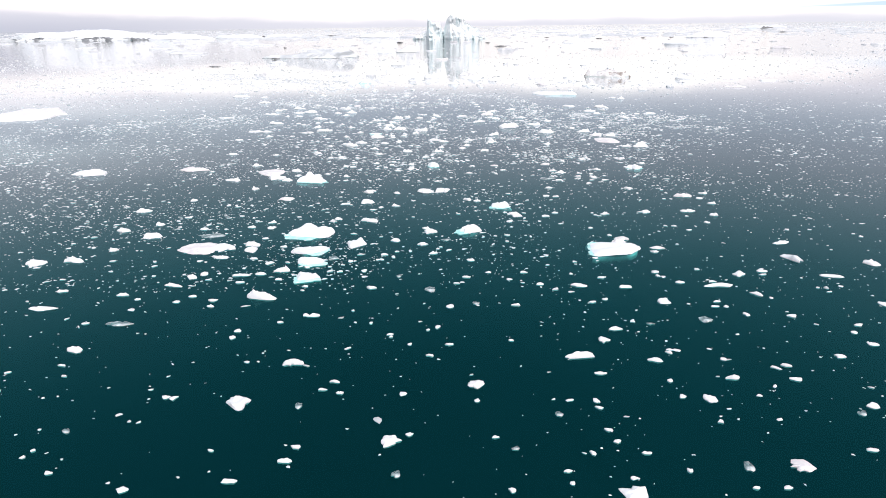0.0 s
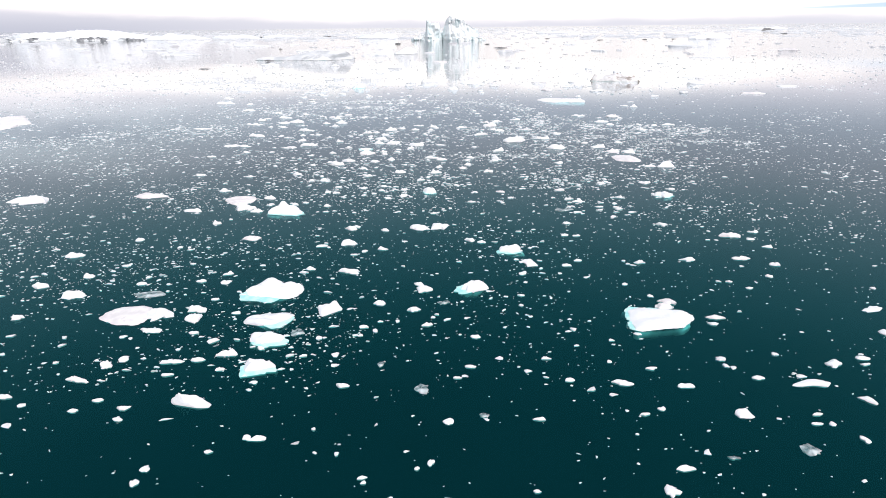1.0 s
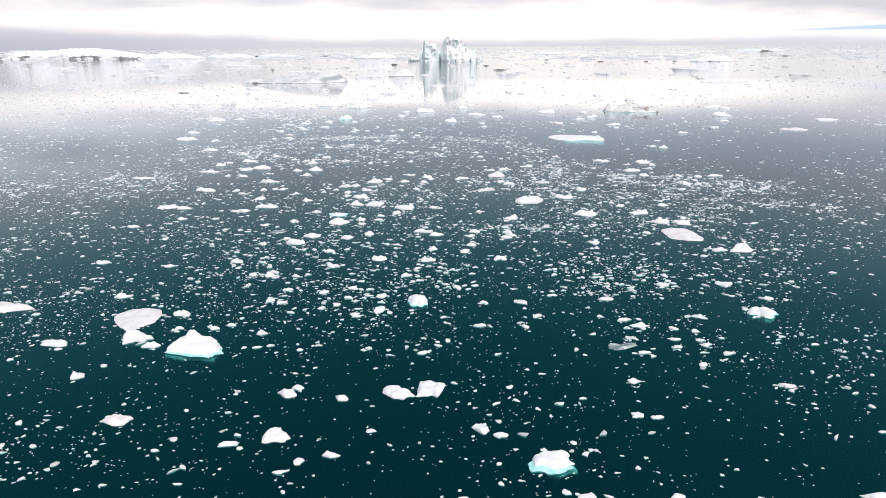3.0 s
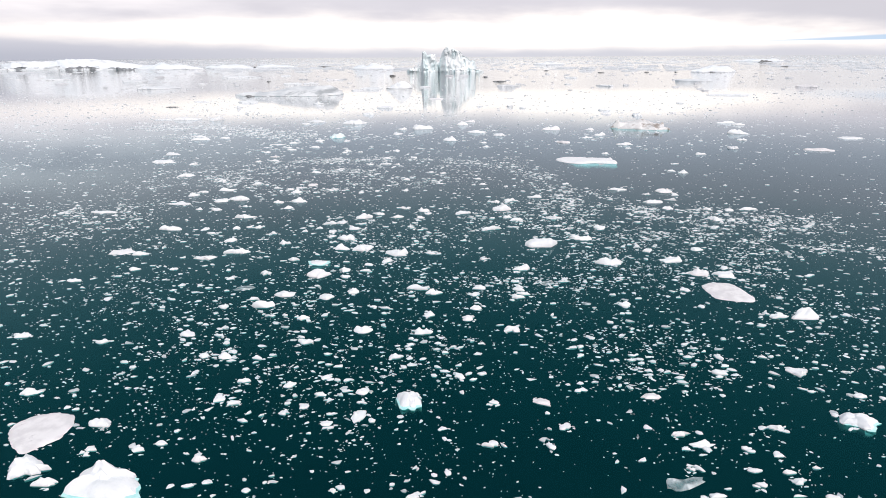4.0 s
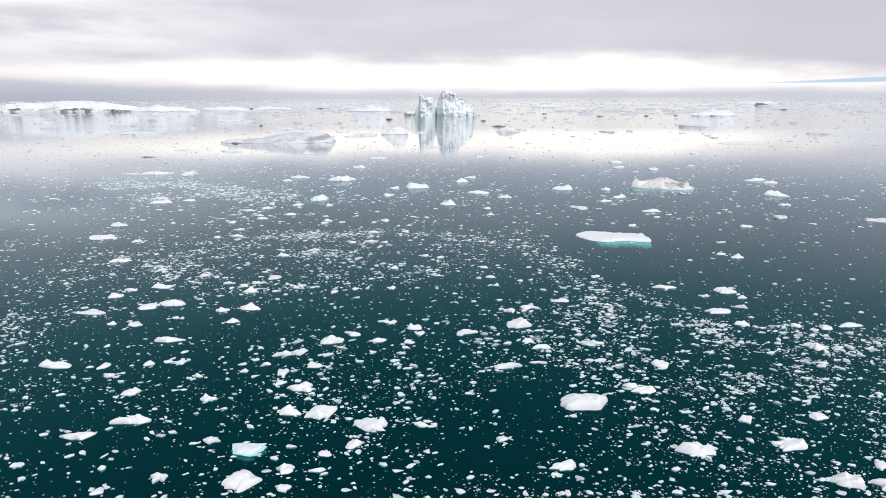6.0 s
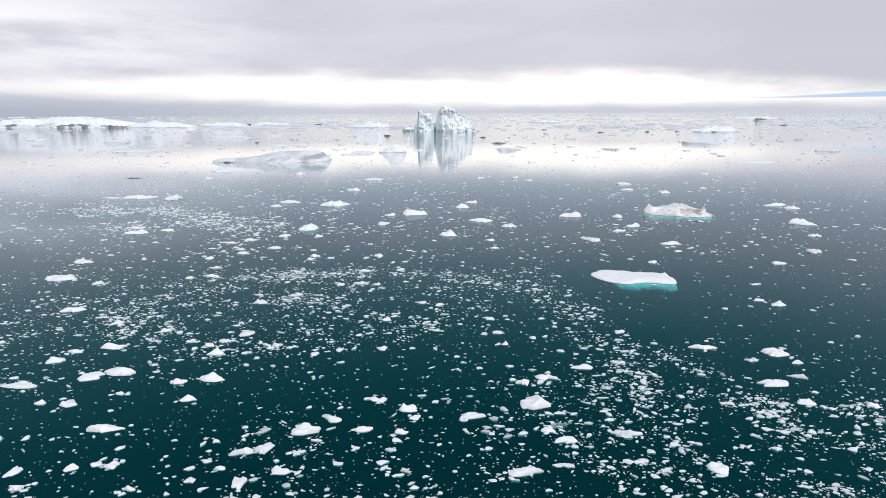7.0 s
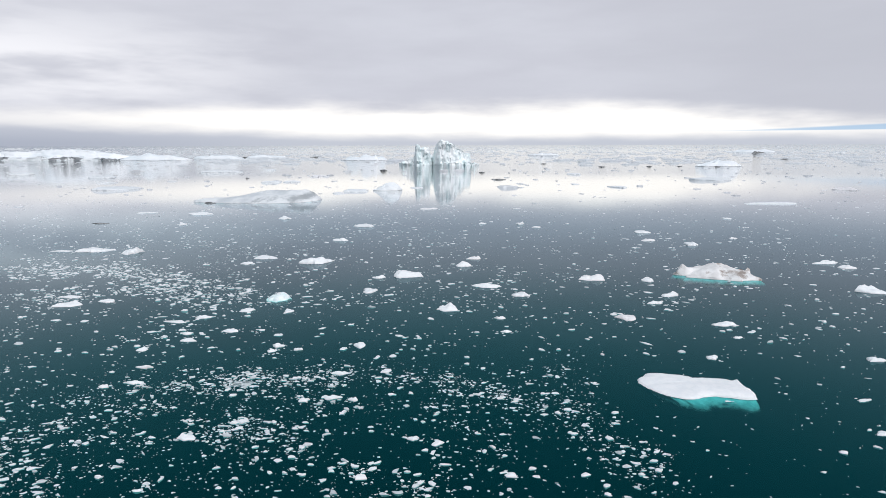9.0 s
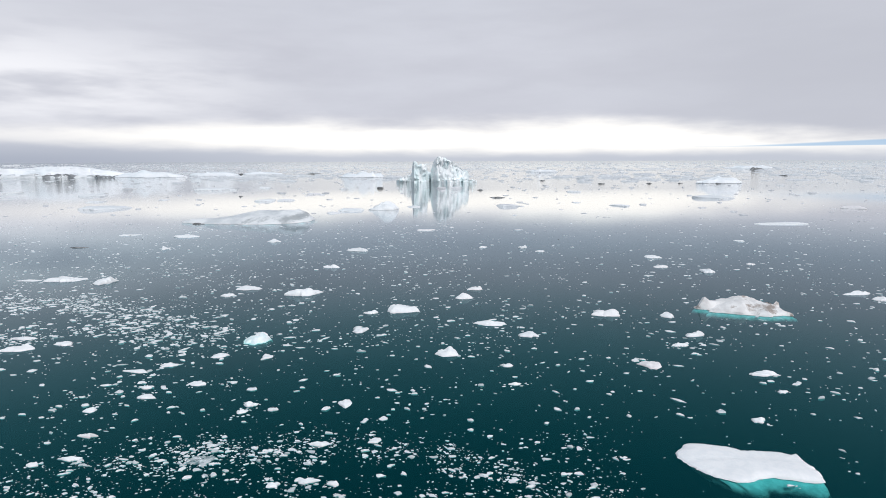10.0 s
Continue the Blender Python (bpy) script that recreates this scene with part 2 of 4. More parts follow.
def outline(rnd, n, rough, corners=0.0, ragged=0.08):
    """Radii of an uneven closed outline, about 1."""
    waves = [(k, rough * rnd.uniform(0.4, 1.0) / k ** 0.6, rnd.uniform(0, 6.28)) for k in (2, 3, 4, 5, 7, 9)]
    sides, off = rnd.choice((3, 4, 5)), rnd.uniform(0, 6.28)
    radii = []
    for i in range(n):
        a = 2 * math.pi * i / n
        r = 1 + sum(s * math.cos(k * a + p) for k, s, p in waves)
        within = ((a + off) % (2 * math.pi / sides)) - math.pi / sides
        r *= 1 - corners + corners * math.cos(math.pi / sides) / math.cos(within) * 1.2
        radii.append(max(0.3, r * rnd.uniform(1 - ragged, 1 + ragged)))
    # straight breaks
    for _ in range(rnd.choice((2, 3, 4)) if corners else 0):
        way, reach = rnd.uniform(0, 6.28), rnd.uniform(0.5, 0.85)
        for i in range(n):
            c = math.cos(2 * math.pi * i / n - way)
            if c > 0.05:
                radii[i] = min(radii[i], reach / c * rnd.uniform(0.98, 1.02))
    return radii


def rings_mesh(rings):
    """A closed skin over rings of points, from the top one down; the first ring is one point."""
    bm = bmesh.new()
    top = bm.verts.new(rings[0][0])
    rows = [[bm.verts.new(p) for p in ring] for ring in rings[1:]]
    n = len(rows[0])
    for i in range(n):
        bm.faces.new((top, rows[0][i], rows[0][(i + 1) % n]))
    for a, b in zip(rows, rows[1:]):
        for i in range(n):
            bm.faces.new((a[i], b[i], b[(i + 1) % n], a[(i + 1) % n]))
    bm.faces.new(rows[-1][::-1])
    return bm


def shape(rnd, w, d, h, n, rough=0.14, flat=0.5, corners=0.4, radii=None, peaks=()):
    """Rings of a floating piece w by d across and h above water: the part above water, and its foot below."""
    if radii:
        many, soft = len(radii), []
        for i in range(many * 3):
            a, b, c, e = (radii[(i // 3 + k) % many] for k in (-1, 0, 1, 2))
            f = (i % 3) / 3
            curve = b + 0.5 * f * (c - a + f * (2 * a - 5 * b + 4 * c - e + f * (3 * (b - c) + e - a)))
            soft.append(curve * rnd.uniform(0.975, 1.025))
        radii = soft
    else:
        radii = outline(rnd, n, rough, corners, 0.2 if w < 2 else 0.12)
    n = len(radii)
    pts = [(r * math.cos(2 * math.pi * i / n), r * math.sin(2 * math.pi * i / n)) for i, r in enumerate(radii)]
    lo = [min(p[k] for p in pts) for k in (0, 1)]
    hi = [max(p[k] for p in pts) for k in (0, 1)]
    pts = [((x - (lo[0] + hi[0]) / 2) / (hi[0] - lo[0]) * w, (y - (lo[1] + hi[1]) / 2) / (hi[1] - lo[1]) * d) for x, y in pts]
    tilt, way, seed = rnd.uniform(0.1, 0.5), rnd.uniform(0, 6.28), rnd.uniform(0, 900)
    cx, cy = rnd.uniform(-0.15, 0.15) * w, rnd.uniform(-0.15, 0.15) * d

    def level(x, y, f):
        z = (1 - f ** (2 + 6 * flat)) * (1 - 0.35 * flat) + 0.35 * flat
        z *= 0.75 + tilt * (x / w * math.cos(way) + y / d * math.sin(way)) * 1.3
        z += 0.42 * (1 - flat * 0.6) * (noise.noise((x / w * 4, y / d * 4, seed)) + 0.5 * noise.noise((x / w * 9, y / d * 9, seed)))
        for px, py, size, up in peaks:
            z += up * math.exp(-(((x / w - px) / size) ** 2 + ((y / d - py) / size) ** 2))
        return max(0.12, z) * h

    above = [[(cx, cy, level(cx, cy, 0))]]
    for f in (0.2, 0.4, 0.58, 0.74, 0.87, 0.95, 1.0):
        ring = []
        for x, y in pts:
            k = f * (1 + 0.3 * (1 - f) * noise.noise((x / w * 5, y / d * 5, seed + f * 9)) + (rnd.uniform(-0.03, 0.03) if f < 1 else 0))
            px, py = x * k + cx * (1 - f), y * k + cy * (1 - f)
            ring.append((px, py, level(x * k, y * k, min(f, 0.97)) * (0.72 if f == 1.0 else rnd.uniform(0.975, 1.025))))
        above.append(ring)
    above.append([(x * 1.02, y * 1.02, 0.01 * h) for x, y in pts])
    above.append([(x * 0.86, y * 0.86, -0.05 - 0.1 * h) for x, y in pts])
    return above, pts, seed


def foot_rings(pts, seed, spread, deep, lean=(0, 0), squeeze=(1, 0), ripple=0.3):
    rings = [[(0, 0, -0.03)]]
    for f, s, z in ((0.5, 0.3, -0.03), (0.985, 0.6, -0.04), (1.0 + spread * 0.4, 1.0, -0.3 * deep), (1.0 + spread, 1.0, -0.75 * deep), (0.75, 1, -1.25 * deep)):
        ring = []
        for x, y in pts:
            k = 1 + ripple * s * noise.noise((x * 1.7, y * 1.7, seed + 3)) * (1 if f > 1 else 0)
            m = max(0.0, z / -deep)
            fade = min(1, m * 2.5)
            px = x * (1 + fade * (squeeze[0] - 1)) + fade * squeeze[1]
            ring.append((px * f * k + lean[0] * min(1, m * 2), y * f * k + lean[1] * min(1, m * 2), z))
        rings.append(ring)
    return rings


def ledge_rings(pts, seed, spread, lean):
    """Shelf just above the water round a piece, coloured like ice seen through shallow water."""
    rings = [[(lean[0] * 0.5, lean[1] * 0.5, 0.02)]]
    for f, z in ((0.6, 0.03), (0.98, 0.03), (1.03 + spread * 0.8, 0.012), (1.0 + spread * 0.8, -0.06)):
        m = 1 if f > 0.99 else 0.6
        rings.append([(x * f * (1 + 0.12 * noise.noise((x * 2.3, y * 2.3, seed))) + lean[0] * m, y * f * (1 + 0.12 * noise.noise((y * 2.3, x * 2.3, seed))) + lean[1] * m, z) for x, y in pts])
    return rings


def piece(name, x, y, w, d, h, mat, label, category, group="", foot=0.0, turn=None, **how):
    count[0] += 1
    AFLOAT.append((x, y, w, d))
    rnd = random.Random(count[0] * 7919)
    n = 16 if w < 0.6 else 26 if w < 1.6 else 38 if w < 6 else 52
    above, pts, seed = shape(rnd, w, d, h, n, **{k: v for k, v in how.items() if k not in ("lean", "deep", "squeeze", "ripple")})
    top = part("ice_top" if foot else name, rings_mesh(above), mat)
    ob = top
    if foot:
        ob = new(name)
        top.parent = ob
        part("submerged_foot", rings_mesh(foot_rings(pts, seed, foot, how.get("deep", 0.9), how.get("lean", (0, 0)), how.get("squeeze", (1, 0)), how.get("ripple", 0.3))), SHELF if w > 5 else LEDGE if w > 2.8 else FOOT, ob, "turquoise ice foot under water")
        if w < 6:
            tip, bend = how.get("lean", (0, 0)), how.get("squeeze", (1, 0))
            part("wet_ledge", rings_mesh(ledge_rings([(px * bend[0] + bend[1], py) for px, py in pts], seed, foot, (tip[0] * 2, tip[1] * 2))), WATER_TINT, ob, "pale turquoise ledge at the waterline")
    ob.matrix_world = pose(x, y, 0, 0, 0, rnd.uniform(-10, 10) if turn is None else turn)
    return tagged(ob, label, category, group)


def knob(x, y):
    """Humps and dents of a lump, by its place."""
    rnd = random.Random(int(x * 97) + int(y * 31))
    return [(rnd.uniform(-0.32, 0.32), rnd.uniform(-0.3, 0.3), rnd.uniform(0.07, 0.22), rnd.uniform(-0.45, 0.85)) for _ in range(rnd.choice((3, 4, 5)))]


def chunk(x, y, w, d, h):
    level_top = random.Random(int(x * 53) + int(y * 71)).uniform(0.45, 0.9)
    if w >= 2.2:
        piece("bergy_bit", x, y, w, d, h, SNOW, "broad white floating piece of weathered glacier ice", "ice floe", "bergy bits", flat=level_top, rough=0.22, peaks=knob(x, y))
    elif w >= 0.95:
        piece("growler", x, y, w, d, h, SNOW, "white rounded lump of ice afloat, wet blue edge", "ice lump", "growlers", flat=level_top, rough=0.28, peaks=knob(x, y))
    elif w >= 0.5:
        piece("ice_chunk", x, y, w, d, h, SNOW, "small white chunk of ice on dark water", "ice chunk", "ice chunks", flat=level_top, rough=0.32, peaks=knob(x, y))
    else:
        piece("ice_fragment", x, y, w, d, h, SNOW, "small broken white ice fragment afloat", "ice fragment", "ice fragments", flat=level_top, rough=0.3)


def plate(x, y, w, d, h):
    piece("flat_ice_floe", x, y, w, d, max(h, 0.06), SNOW, "thin flat sheet of pale ice lying awash", "ice floe", "flat floes", flat=0.9, rough=0.25)


def glass(x, y, w, d, h):
    piece("clear_ice_plate", x, y, w, d, max(0.05, h * 0.6), GLASS, "clear grey half-melted ice plate, nearly awash", "ice plate", "clear plates", flat=0.9, rough=0.3)


def dirty(x, y, w, d, h):
    piece("soiled_ice_lump", x, y, w, d, h, OLD, "greyish pink old ice lump with dirt streaks", "ice lump", "soiled lumps", flat=0.4, rough=0.22)


def dark(x, y, w, d, h):
    piece("debris_ice_lump", x, y, w * 0.9, d * 0.5, max(0.5 * h, 0.045 * w), BLACK, "dark debris-covered lump of ice", "ice lump", "dark lumps", flat=0.1, rough=0.45, corners=0.7)


# the large pieces, each with its own outline
piece("bergy_bit", -8.02, 30.66, 2.85, 1.75, 0.4, SNOW, "large white ice block with a turquoise submerged ledge", "bergy bit", "bergy bits", 0.05, turn=0, flat=0.6, squeeze=(0.72, -0.4), lean=(-0.04, -0.2), deep=0.5, peaks=((0.3, 0.3, 0.1, 0.5), (0.42, 0.15, 0.06, 0.5), (-0.1, 0.3, 0.2, 0.5), (0.1, -0.3, 0.08, -0.3)),
      radii=[0.99, 1.02, 1.0, 0.83, 0.68, 0.76, 0.84, 1.03, 1.02, 0.99, 0.95, 0.95, 0.99, 0.95, 0.96, 0.96, 0.84, 0.8, 0.83, 0.96, 1.11, 1.17, 1.05, 1.02])
piece("bergy_bit", -7.42, 27.64, 2.1, 1.15, 0.24, SNOW, "flat white ice block beside a larger one", "bergy bit", "bergy bits", 0.03, turn=0, flat=0.8, squeeze=(0.55, 0.35), lean=(0.08, -0.12), deep=0.5, peaks=((0.3, 0.1, 0.1, 0.4),),
      radii=[0.8, 0.93, 1.21, 1.23, 1.02, 0.95, 0.94, 0.88, 0.91, 0.93, 0.95, 1.03, 1.13, 1.03, 1.03, 0.96, 0.97, 0.79, 0.71, 0.71])
piece("bergy_bit", -6.98, 25.86, 1.5, 0.95, 0.3, SNOW, "rounded white ice lump with turquoise edge", "bergy bit", "bergy bits", 0.06, turn=0, flat=0.5, lean=(0.11, -0.12), deep=0.6)
piece("bergy_bit", -6.62, 23.71, 1.25, 0.75, 0.34, SNOW, "white ice lump over a bright turquoise foot", "bergy bit", "bergy bits", 0.16, turn=0, flat=0.4, lean=(0, -0.14), deep=0.9)
piece("bergy_bit", 10.1, 27.55, 2.9, 2.1, 0.22, SNOW, "broad flat white floe pointed at one end", "bergy bit", "bergy bits", 0.02, turn=0, flat=0.9, squeeze=(0.96, -0.1), lean=(-0.02, 0.07), deep=0.5, peaks=((0.3, 0.2, 0.1, 0.4), (-0.2, -0.2, 0.15, 0.3)),
      radii=[0.89, 0.99, 0.99, 1.07, 0.92, 0.88, 0.9, 0.97, 1.14, 1.21, 1.08, 1.0, 1.0, 1.03, 1.15, 1.32, 1.02, 0.82, 0.75, 0.74, 0.78, 0.75, 0.74, 0.78])
piece("growler", 10.55, 28.75, 0.75, 0.45, 0.26, OLD, "pinkish white ice knob on the rim of a floe", "ice lump", "growlers", turn=0, flat=0.3, rough=0.2)
piece("old_floe", -14.1, 28.05, 2.3, 1.9, 0.12, OLD, "flat greyish pink old floe with dirt streaks", "ice floe", "old floes", 0.0, turn=0, flat=0.95, deep=0.9,
      radii=[0.95, 0.96, 1.04, 1.04, 1.03, 0.94, 0.94, 0.99, 0.97, 1.0, 0.97, 1.05, 0.91, 0.85, 0.88, 1.0, 1.04, 1.22, 1.17, 1.04])
piece("bergy_bit", 1.93, 30.98, 1.38, 1.0, 0.4, SNOW, "white ice lump with a pale turquoise side", "bergy bit", "bergy bits", 0.08, turn=5, flat=0.4, deep=0.6, lean=(-0.12, -0.06), squeeze=(0.8, -0.2), peaks=((0.1, 0.1, 0.25, 0.35),))
piece("bergy_bit", 4.2, 36.28, 1.35, 0.85, 0.3, SNOW, "white ice ledge over a turquoise foot", "bergy bit", "bergy bits", 0.05, deep=0.6, turn=3, flat=0.5, lean=(-0.05, -0.1), peaks=((0.35, 0.1, 0.15, 0.5),))
piece("bergy_bit", -10.99, 44.1, 2.5, 1.6, 0.4, SNOW, "white ice mound with a peak and turquoise rim", "bergy bit", "bergy bits", 0.03, turn=0, flat=0.35, rough=0.12, deep=0.5, lean=(0.06, -0.06), peaks=((-0.08, 0.2, 0.11, 0.8), (0.12, 0.15, 0.14, 0.2)))
piece("old_floe", -15.35, 47.05, 2.35, 2.6, 0.13, OLD, "flat greyish pink floe with a ragged edge", "ice floe", "old floes", 0.0, turn=0, flat=0.95, deep=0.9,
      radii=[1.0, 1.05, 1.04, 1.06, 0.97, 0.99, 0.96, 1.0, 1.03, 1.03, 0.9, 0.76, 0.69, 0.68, 0.73, 0.84, 1.04, 0.97, 0.96, 1.04])
piece("bergy_bit", -1.01, 49.25, 1.05, 1.05, 0.42, SNOW, "upright white ice lump with turquoise foot", "bergy bit", "bergy bits", 0.04, turn=0, flat=0.35, deep=0.6, lean=(0, -0.07))
piece("old_floe", 17.65, 61.26, 2.42, 3.1, 0.13, OLD, "long flat pinkish white floe tapering to one side", "ice floe", "old floes", 0.0, turn=0, flat=0.95, deep=0.9,
      radii=[0.94, 0.97, 1.04, 1.12, 1.02, 0.99, 1.03, 1.02, 1.12, 1.03, 0.96, 0.99, 1.11, 0.97, 0.94, 0.97, 1.03, 1.22, 1.23, 1.02])
piece("bergy_bit", 16.81, 47.74, 1.45, 0.95, 0.34, SNOW, "white ice lump with turquoise edge", "bergy bit", "bergy bits", 0.01, deep=0.4, turn=-10, flat=0.35, lean=(0.04, -0.02))
piece("bergy_bit", -8.52, 66.67, 1.25, 0.8, 0.16, SNOW, "small white ice lump on a wide drowned shelf", "bergy bit", "bergy bits", 0.4, turn=0, flat=0.7, deep=0.8)
piece("bergy_bit", -19.47, 134.17, 2.7, 2.2, 0.65, BLUE, "pale blue ice block slanting out of the water", "bergy bit", "bergy bits", 0.06, turn=0, flat=0.2, deep=0.6, lean=(0, -0.12), peaks=((0.2, 0.25, 0.25, 0.5),))


# near water
chunk(5.87, 8.81, 0.76, 0.46, 0.15)
chunk(-8.42, 8.86, 0.36, 0.25, 0.07)
chunk(2.51, 8.90, 0.22, 0.19, 0.05)
chunk(9.27, 9.02, 0.22, 0.1, 0.05)
chunk(10.14, 9.05, 0.26, 0.15, 0.05)
chunk(-5.51, 9.21, 0.46, 0.16, 0.07)
chunk(-10.95, 9.53, 0.27, 0.16, 0.05)
glass(-0.79, 9.52, 0.27, 0.29, 0.05)
chunk(4.19, 9.66, 0.27, 0.12, 0.05)
chunk(7.70, 9.70, 0.17, 0.17, 0.05)
glass(9.44, 9.87, 0.3, 0.43, 0.05)
dirty(10.97, 9.91, 0.67, 0.55, 0.11)
chunk(-4.15, 10.04, 0.45, 0.16, 0.09)
chunk(-12.05, 10.49, 0.14, 0.12, 0.05)
chunk(5.08, 10.43, 0.17, 0.24, 0.05)
chunk(6.68, 10.44, 0.31, 0.12, 0.06)
chunk(-6.55, 10.51, 0.21, 0.09, 0.05)
glass(2.77, 10.64, 0.25, 0.15, 0.05)
chunk(13.46, 10.60, 0.35, 0.15, 0.07)
chunk(-3.98, 10.68, 0.32, 0.18, 0.06)
chunk(-1.05, 10.92, 0.65, 0.53, 0.13)
chunk(5.94, 10.96, 0.25, 0.2, 0.05)
chunk(2.20, 11.16, 0.25, 0.11, 0.05)
chunk(-0.51, 11.29, 0.26, 0.2, 0.05)
glass(-11.60, 11.43, 0.3, 0.23, 0.05)
chunk(5.80, 11.52, 0.26, 0.15, 0.05)
chunk(9.50, 11.96, 0.19, 0.18, 0.05)
glass(4.38, 12.34, 0.27, 0.28, 0.05)
glass(14.30, 12.38, 0.3, 0.28, 0.05)
glass(-4.40, 12.77, 0.24, 0.35, 0.05)
chunk(-6.55, 12.91, 0.83, 0.83, 0.17)
chunk(14.89, 12.79, 0.43, 0.33, 0.09)
chunk(5.76, 13.08, 0.2, 0.3, 0.05)
chunk(1.69, 13.10, 0.2, 0.22, 0.05)
chunk(9.67, 13.20, 0.44, 0.46, 0.09)
chunk(-9.22, 13.27, 0.32, 0.2, 0.06)
chunk(8.78, 13.34, 0.24, 0.22, 0.05)
chunk(-3.14, 13.52, 0.28, 0.13, 0.06)
chunk(1.69, 14.03, 0.62, 0.49, 0.12)
chunk(-3.43, 14.24, 0.38, 0.15, 0.08)
chunk(8.68, 14.30, 0.21, 0.25, 0.05)
chunk(13.20, 14.35, 0.42, 0.2, 0.08)
chunk(10.98, 14.45, 0.54, 0.19, 0.11)
chunk(6.30, 14.77, 0.47, 0.16, 0.06)
chunk(-14.21, 15.36, 0.35, 0.12, 0.05)
chunk(13.33, 15.30, 0.39, 0.22, 0.08)
chunk(-5.28, 15.52, 0.8, 0.43, 0.16)
chunk(8.58, 15.67, 0.57, 0.24, 0.11)
chunk(5.75, 16.01, 1.13, 0.39, 0.21)
chunk(-0.06, 16.04, 0.32, 0.16, 0.06)
chunk(15.73, 15.93, 0.4, 0.24, 0.08)
chunk(-14.41, 16.47, 0.7, 0.47, 0.14)
chunk(0.70, 16.90, 0.37, 0.15, 0.07)
chunk(17.56, 16.87, 0.37, 0.29, 0.07)
chunk(7.03, 17.22, 0.47, 0.52, 0.09)
chunk(3.23, 17.23, 0.23, 0.14, 0.05)
chunk(-8.36, 17.49, 0.29, 0.31, 0.06)
chunk(-1.72, 17.56, 0.17, 0.16, 0.05)
chunk(17.43, 17.81, 0.24, 0.25, 0.05)
chunk(-8.32, 18.08, 0.3, 0.27, 0.06)
chunk(-0.21, 18.14, 0.17, 0.17, 0.05)
chunk(7.71, 18.14, 0.59, 0.21, 0.07)
chunk(0.20, 18.38, 0.21, 0.31, 0.05)
chunk(18.00, 18.43, 0.39, 0.16, 0.07)
glass(-13.76, 18.73, 1.26, 0.44, 0.06)
chunk(-15.32, 18.75, 0.35, 0.13, 0.05)
glass(9.33, 18.63, 0.38, 0.15, 0.05)
chunk(-2.72, 18.74, 0.14, 0.19, 0.05)
chunk(-6.71, 18.84, 0.29, 0.16, 0.06)
glass(11.82, 19.01, 0.6, 0.58, 0.05)
chunk(15.67, 19.29, 0.41, 0.26, 0.08)
chunk(-5.41, 19.46, 0.62, 0.22, 0.09)
chunk(-5.75, 19.53, 0.26, 0.24, 0.05)
chunk(13.78, 19.49, 0.26, 0.38, 0.05)
chunk(-3.70, 19.96, 0.15, 0.15, 0.05)
plate(-18.20, 20.23, 1.38, 0.48, 0.06)
chunk(12.74, 20.27, 0.38, 0.13, 0.05)
chunk(0.70, 20.34, 0.37, 0.33, 0.07)
chunk(-10.42, 20.45, 0.38, 0.23, 0.08)
chunk(3.72, 20.48, 0.42, 0.15, 0.08)
chunk(20.38, 20.42, 0.37, 0.55, 0.07)
glass(1.92, 20.68, 0.35, 0.24, 0.05)
chunk(7.30, 20.74, 0.35, 0.12, 0.07)
chunk(13.03, 20.77, 0.39, 0.14, 0.07)
chunk(10.59, 20.80, 0.59, 0.52, 0.12)
chunk(-12.23, 20.90, 0.36, 0.19, 0.07)
chunk(-10.55, 21.05, 0.44, 0.24, 0.09)
chunk(7.95, 21.08, 0.28, 0.24, 0.06)
chunk(-8.29, 21.32, 1.46, 0.51, 0.29)
chunk(-11.70, 21.50, 0.41, 0.18, 0.08)
chunk(15.18, 21.53, 0.49, 0.48, 0.1)
chunk(-15.19, 21.69, 0.62, 0.23, 0.09)
chunk(-18.46, 22.14, 0.57, 0.24, 0.09)
glass(-0.29, 22.24, 0.54, 0.63, 0.05)
chunk(-3.17, 22.41, 0.51, 0.23, 0.1)
chunk(9.27, 22.41, 0.62, 0.22, 0.09)
chunk(7.04, 22.59, 0.8, 0.28, 0.12)
plate(13.81, 22.59, 1.47, 0.52, 0.09)
chunk(-13.17, 22.82, 0.99, 0.35, 0.11)
chunk(5.16, 22.80, 0.38, 0.2, 0.08)
chunk(1.03, 22.95, 0.34, 0.12, 0.06)
chunk(12.11, 22.94, 0.46, 0.23, 0.09)
chunk(-9.96, 23.14, 0.48, 0.19, 0.1)
chunk(-8.10, 23.55, 0.35, 0.23, 0.07)
chunk(1.53, 23.71, 0.44, 0.16, 0.09)
plate(19.94, 23.66, 1.11, 0.39, 0.07)
chunk(-12.70, 23.85, 0.66, 0.57, 0.13)
chunk(11.28, 23.81, 0.22, 0.29, 0.05)
glass(-1.95, 23.89, 0.27, 0.4, 0.05)
chunk(15.42, 23.85, 0.65, 0.49, 0.13)
chunk(16.62, 23.88, 0.4, 0.15, 0.07)
chunk(-10.18, 24.05, 0.91, 0.32, 0.1)
chunk(-9.22, 24.18, 0.59, 0.21, 0.1)
chunk(-12.23, 24.27, 0.41, 0.44, 0.08)
chunk(11.28, 24.28, 0.41, 0.32, 0.08)
chunk(4.52, 24.32, 0.41, 0.14, 0.08)
chunk(16.79, 24.32, 0.54, 0.26, 0.1)
chunk(-5.13, 24.54, 0.32, 0.16, 0.06)
chunk(-3.85, 24.58, 0.32, 0.34, 0.06)
chunk(-8.21, 24.64, 0.84, 0.29, 0.16)
chunk(13.57, 24.63, 0.27, 0.25, 0.05)
chunk(-6.99, 25.10, 0.38, 0.25, 0.08)
chunk(22.97, 25.26, 0.8, 0.7, 0.16)
chunk(-22.30, 25.73, 1.21, 0.73, 0.23)
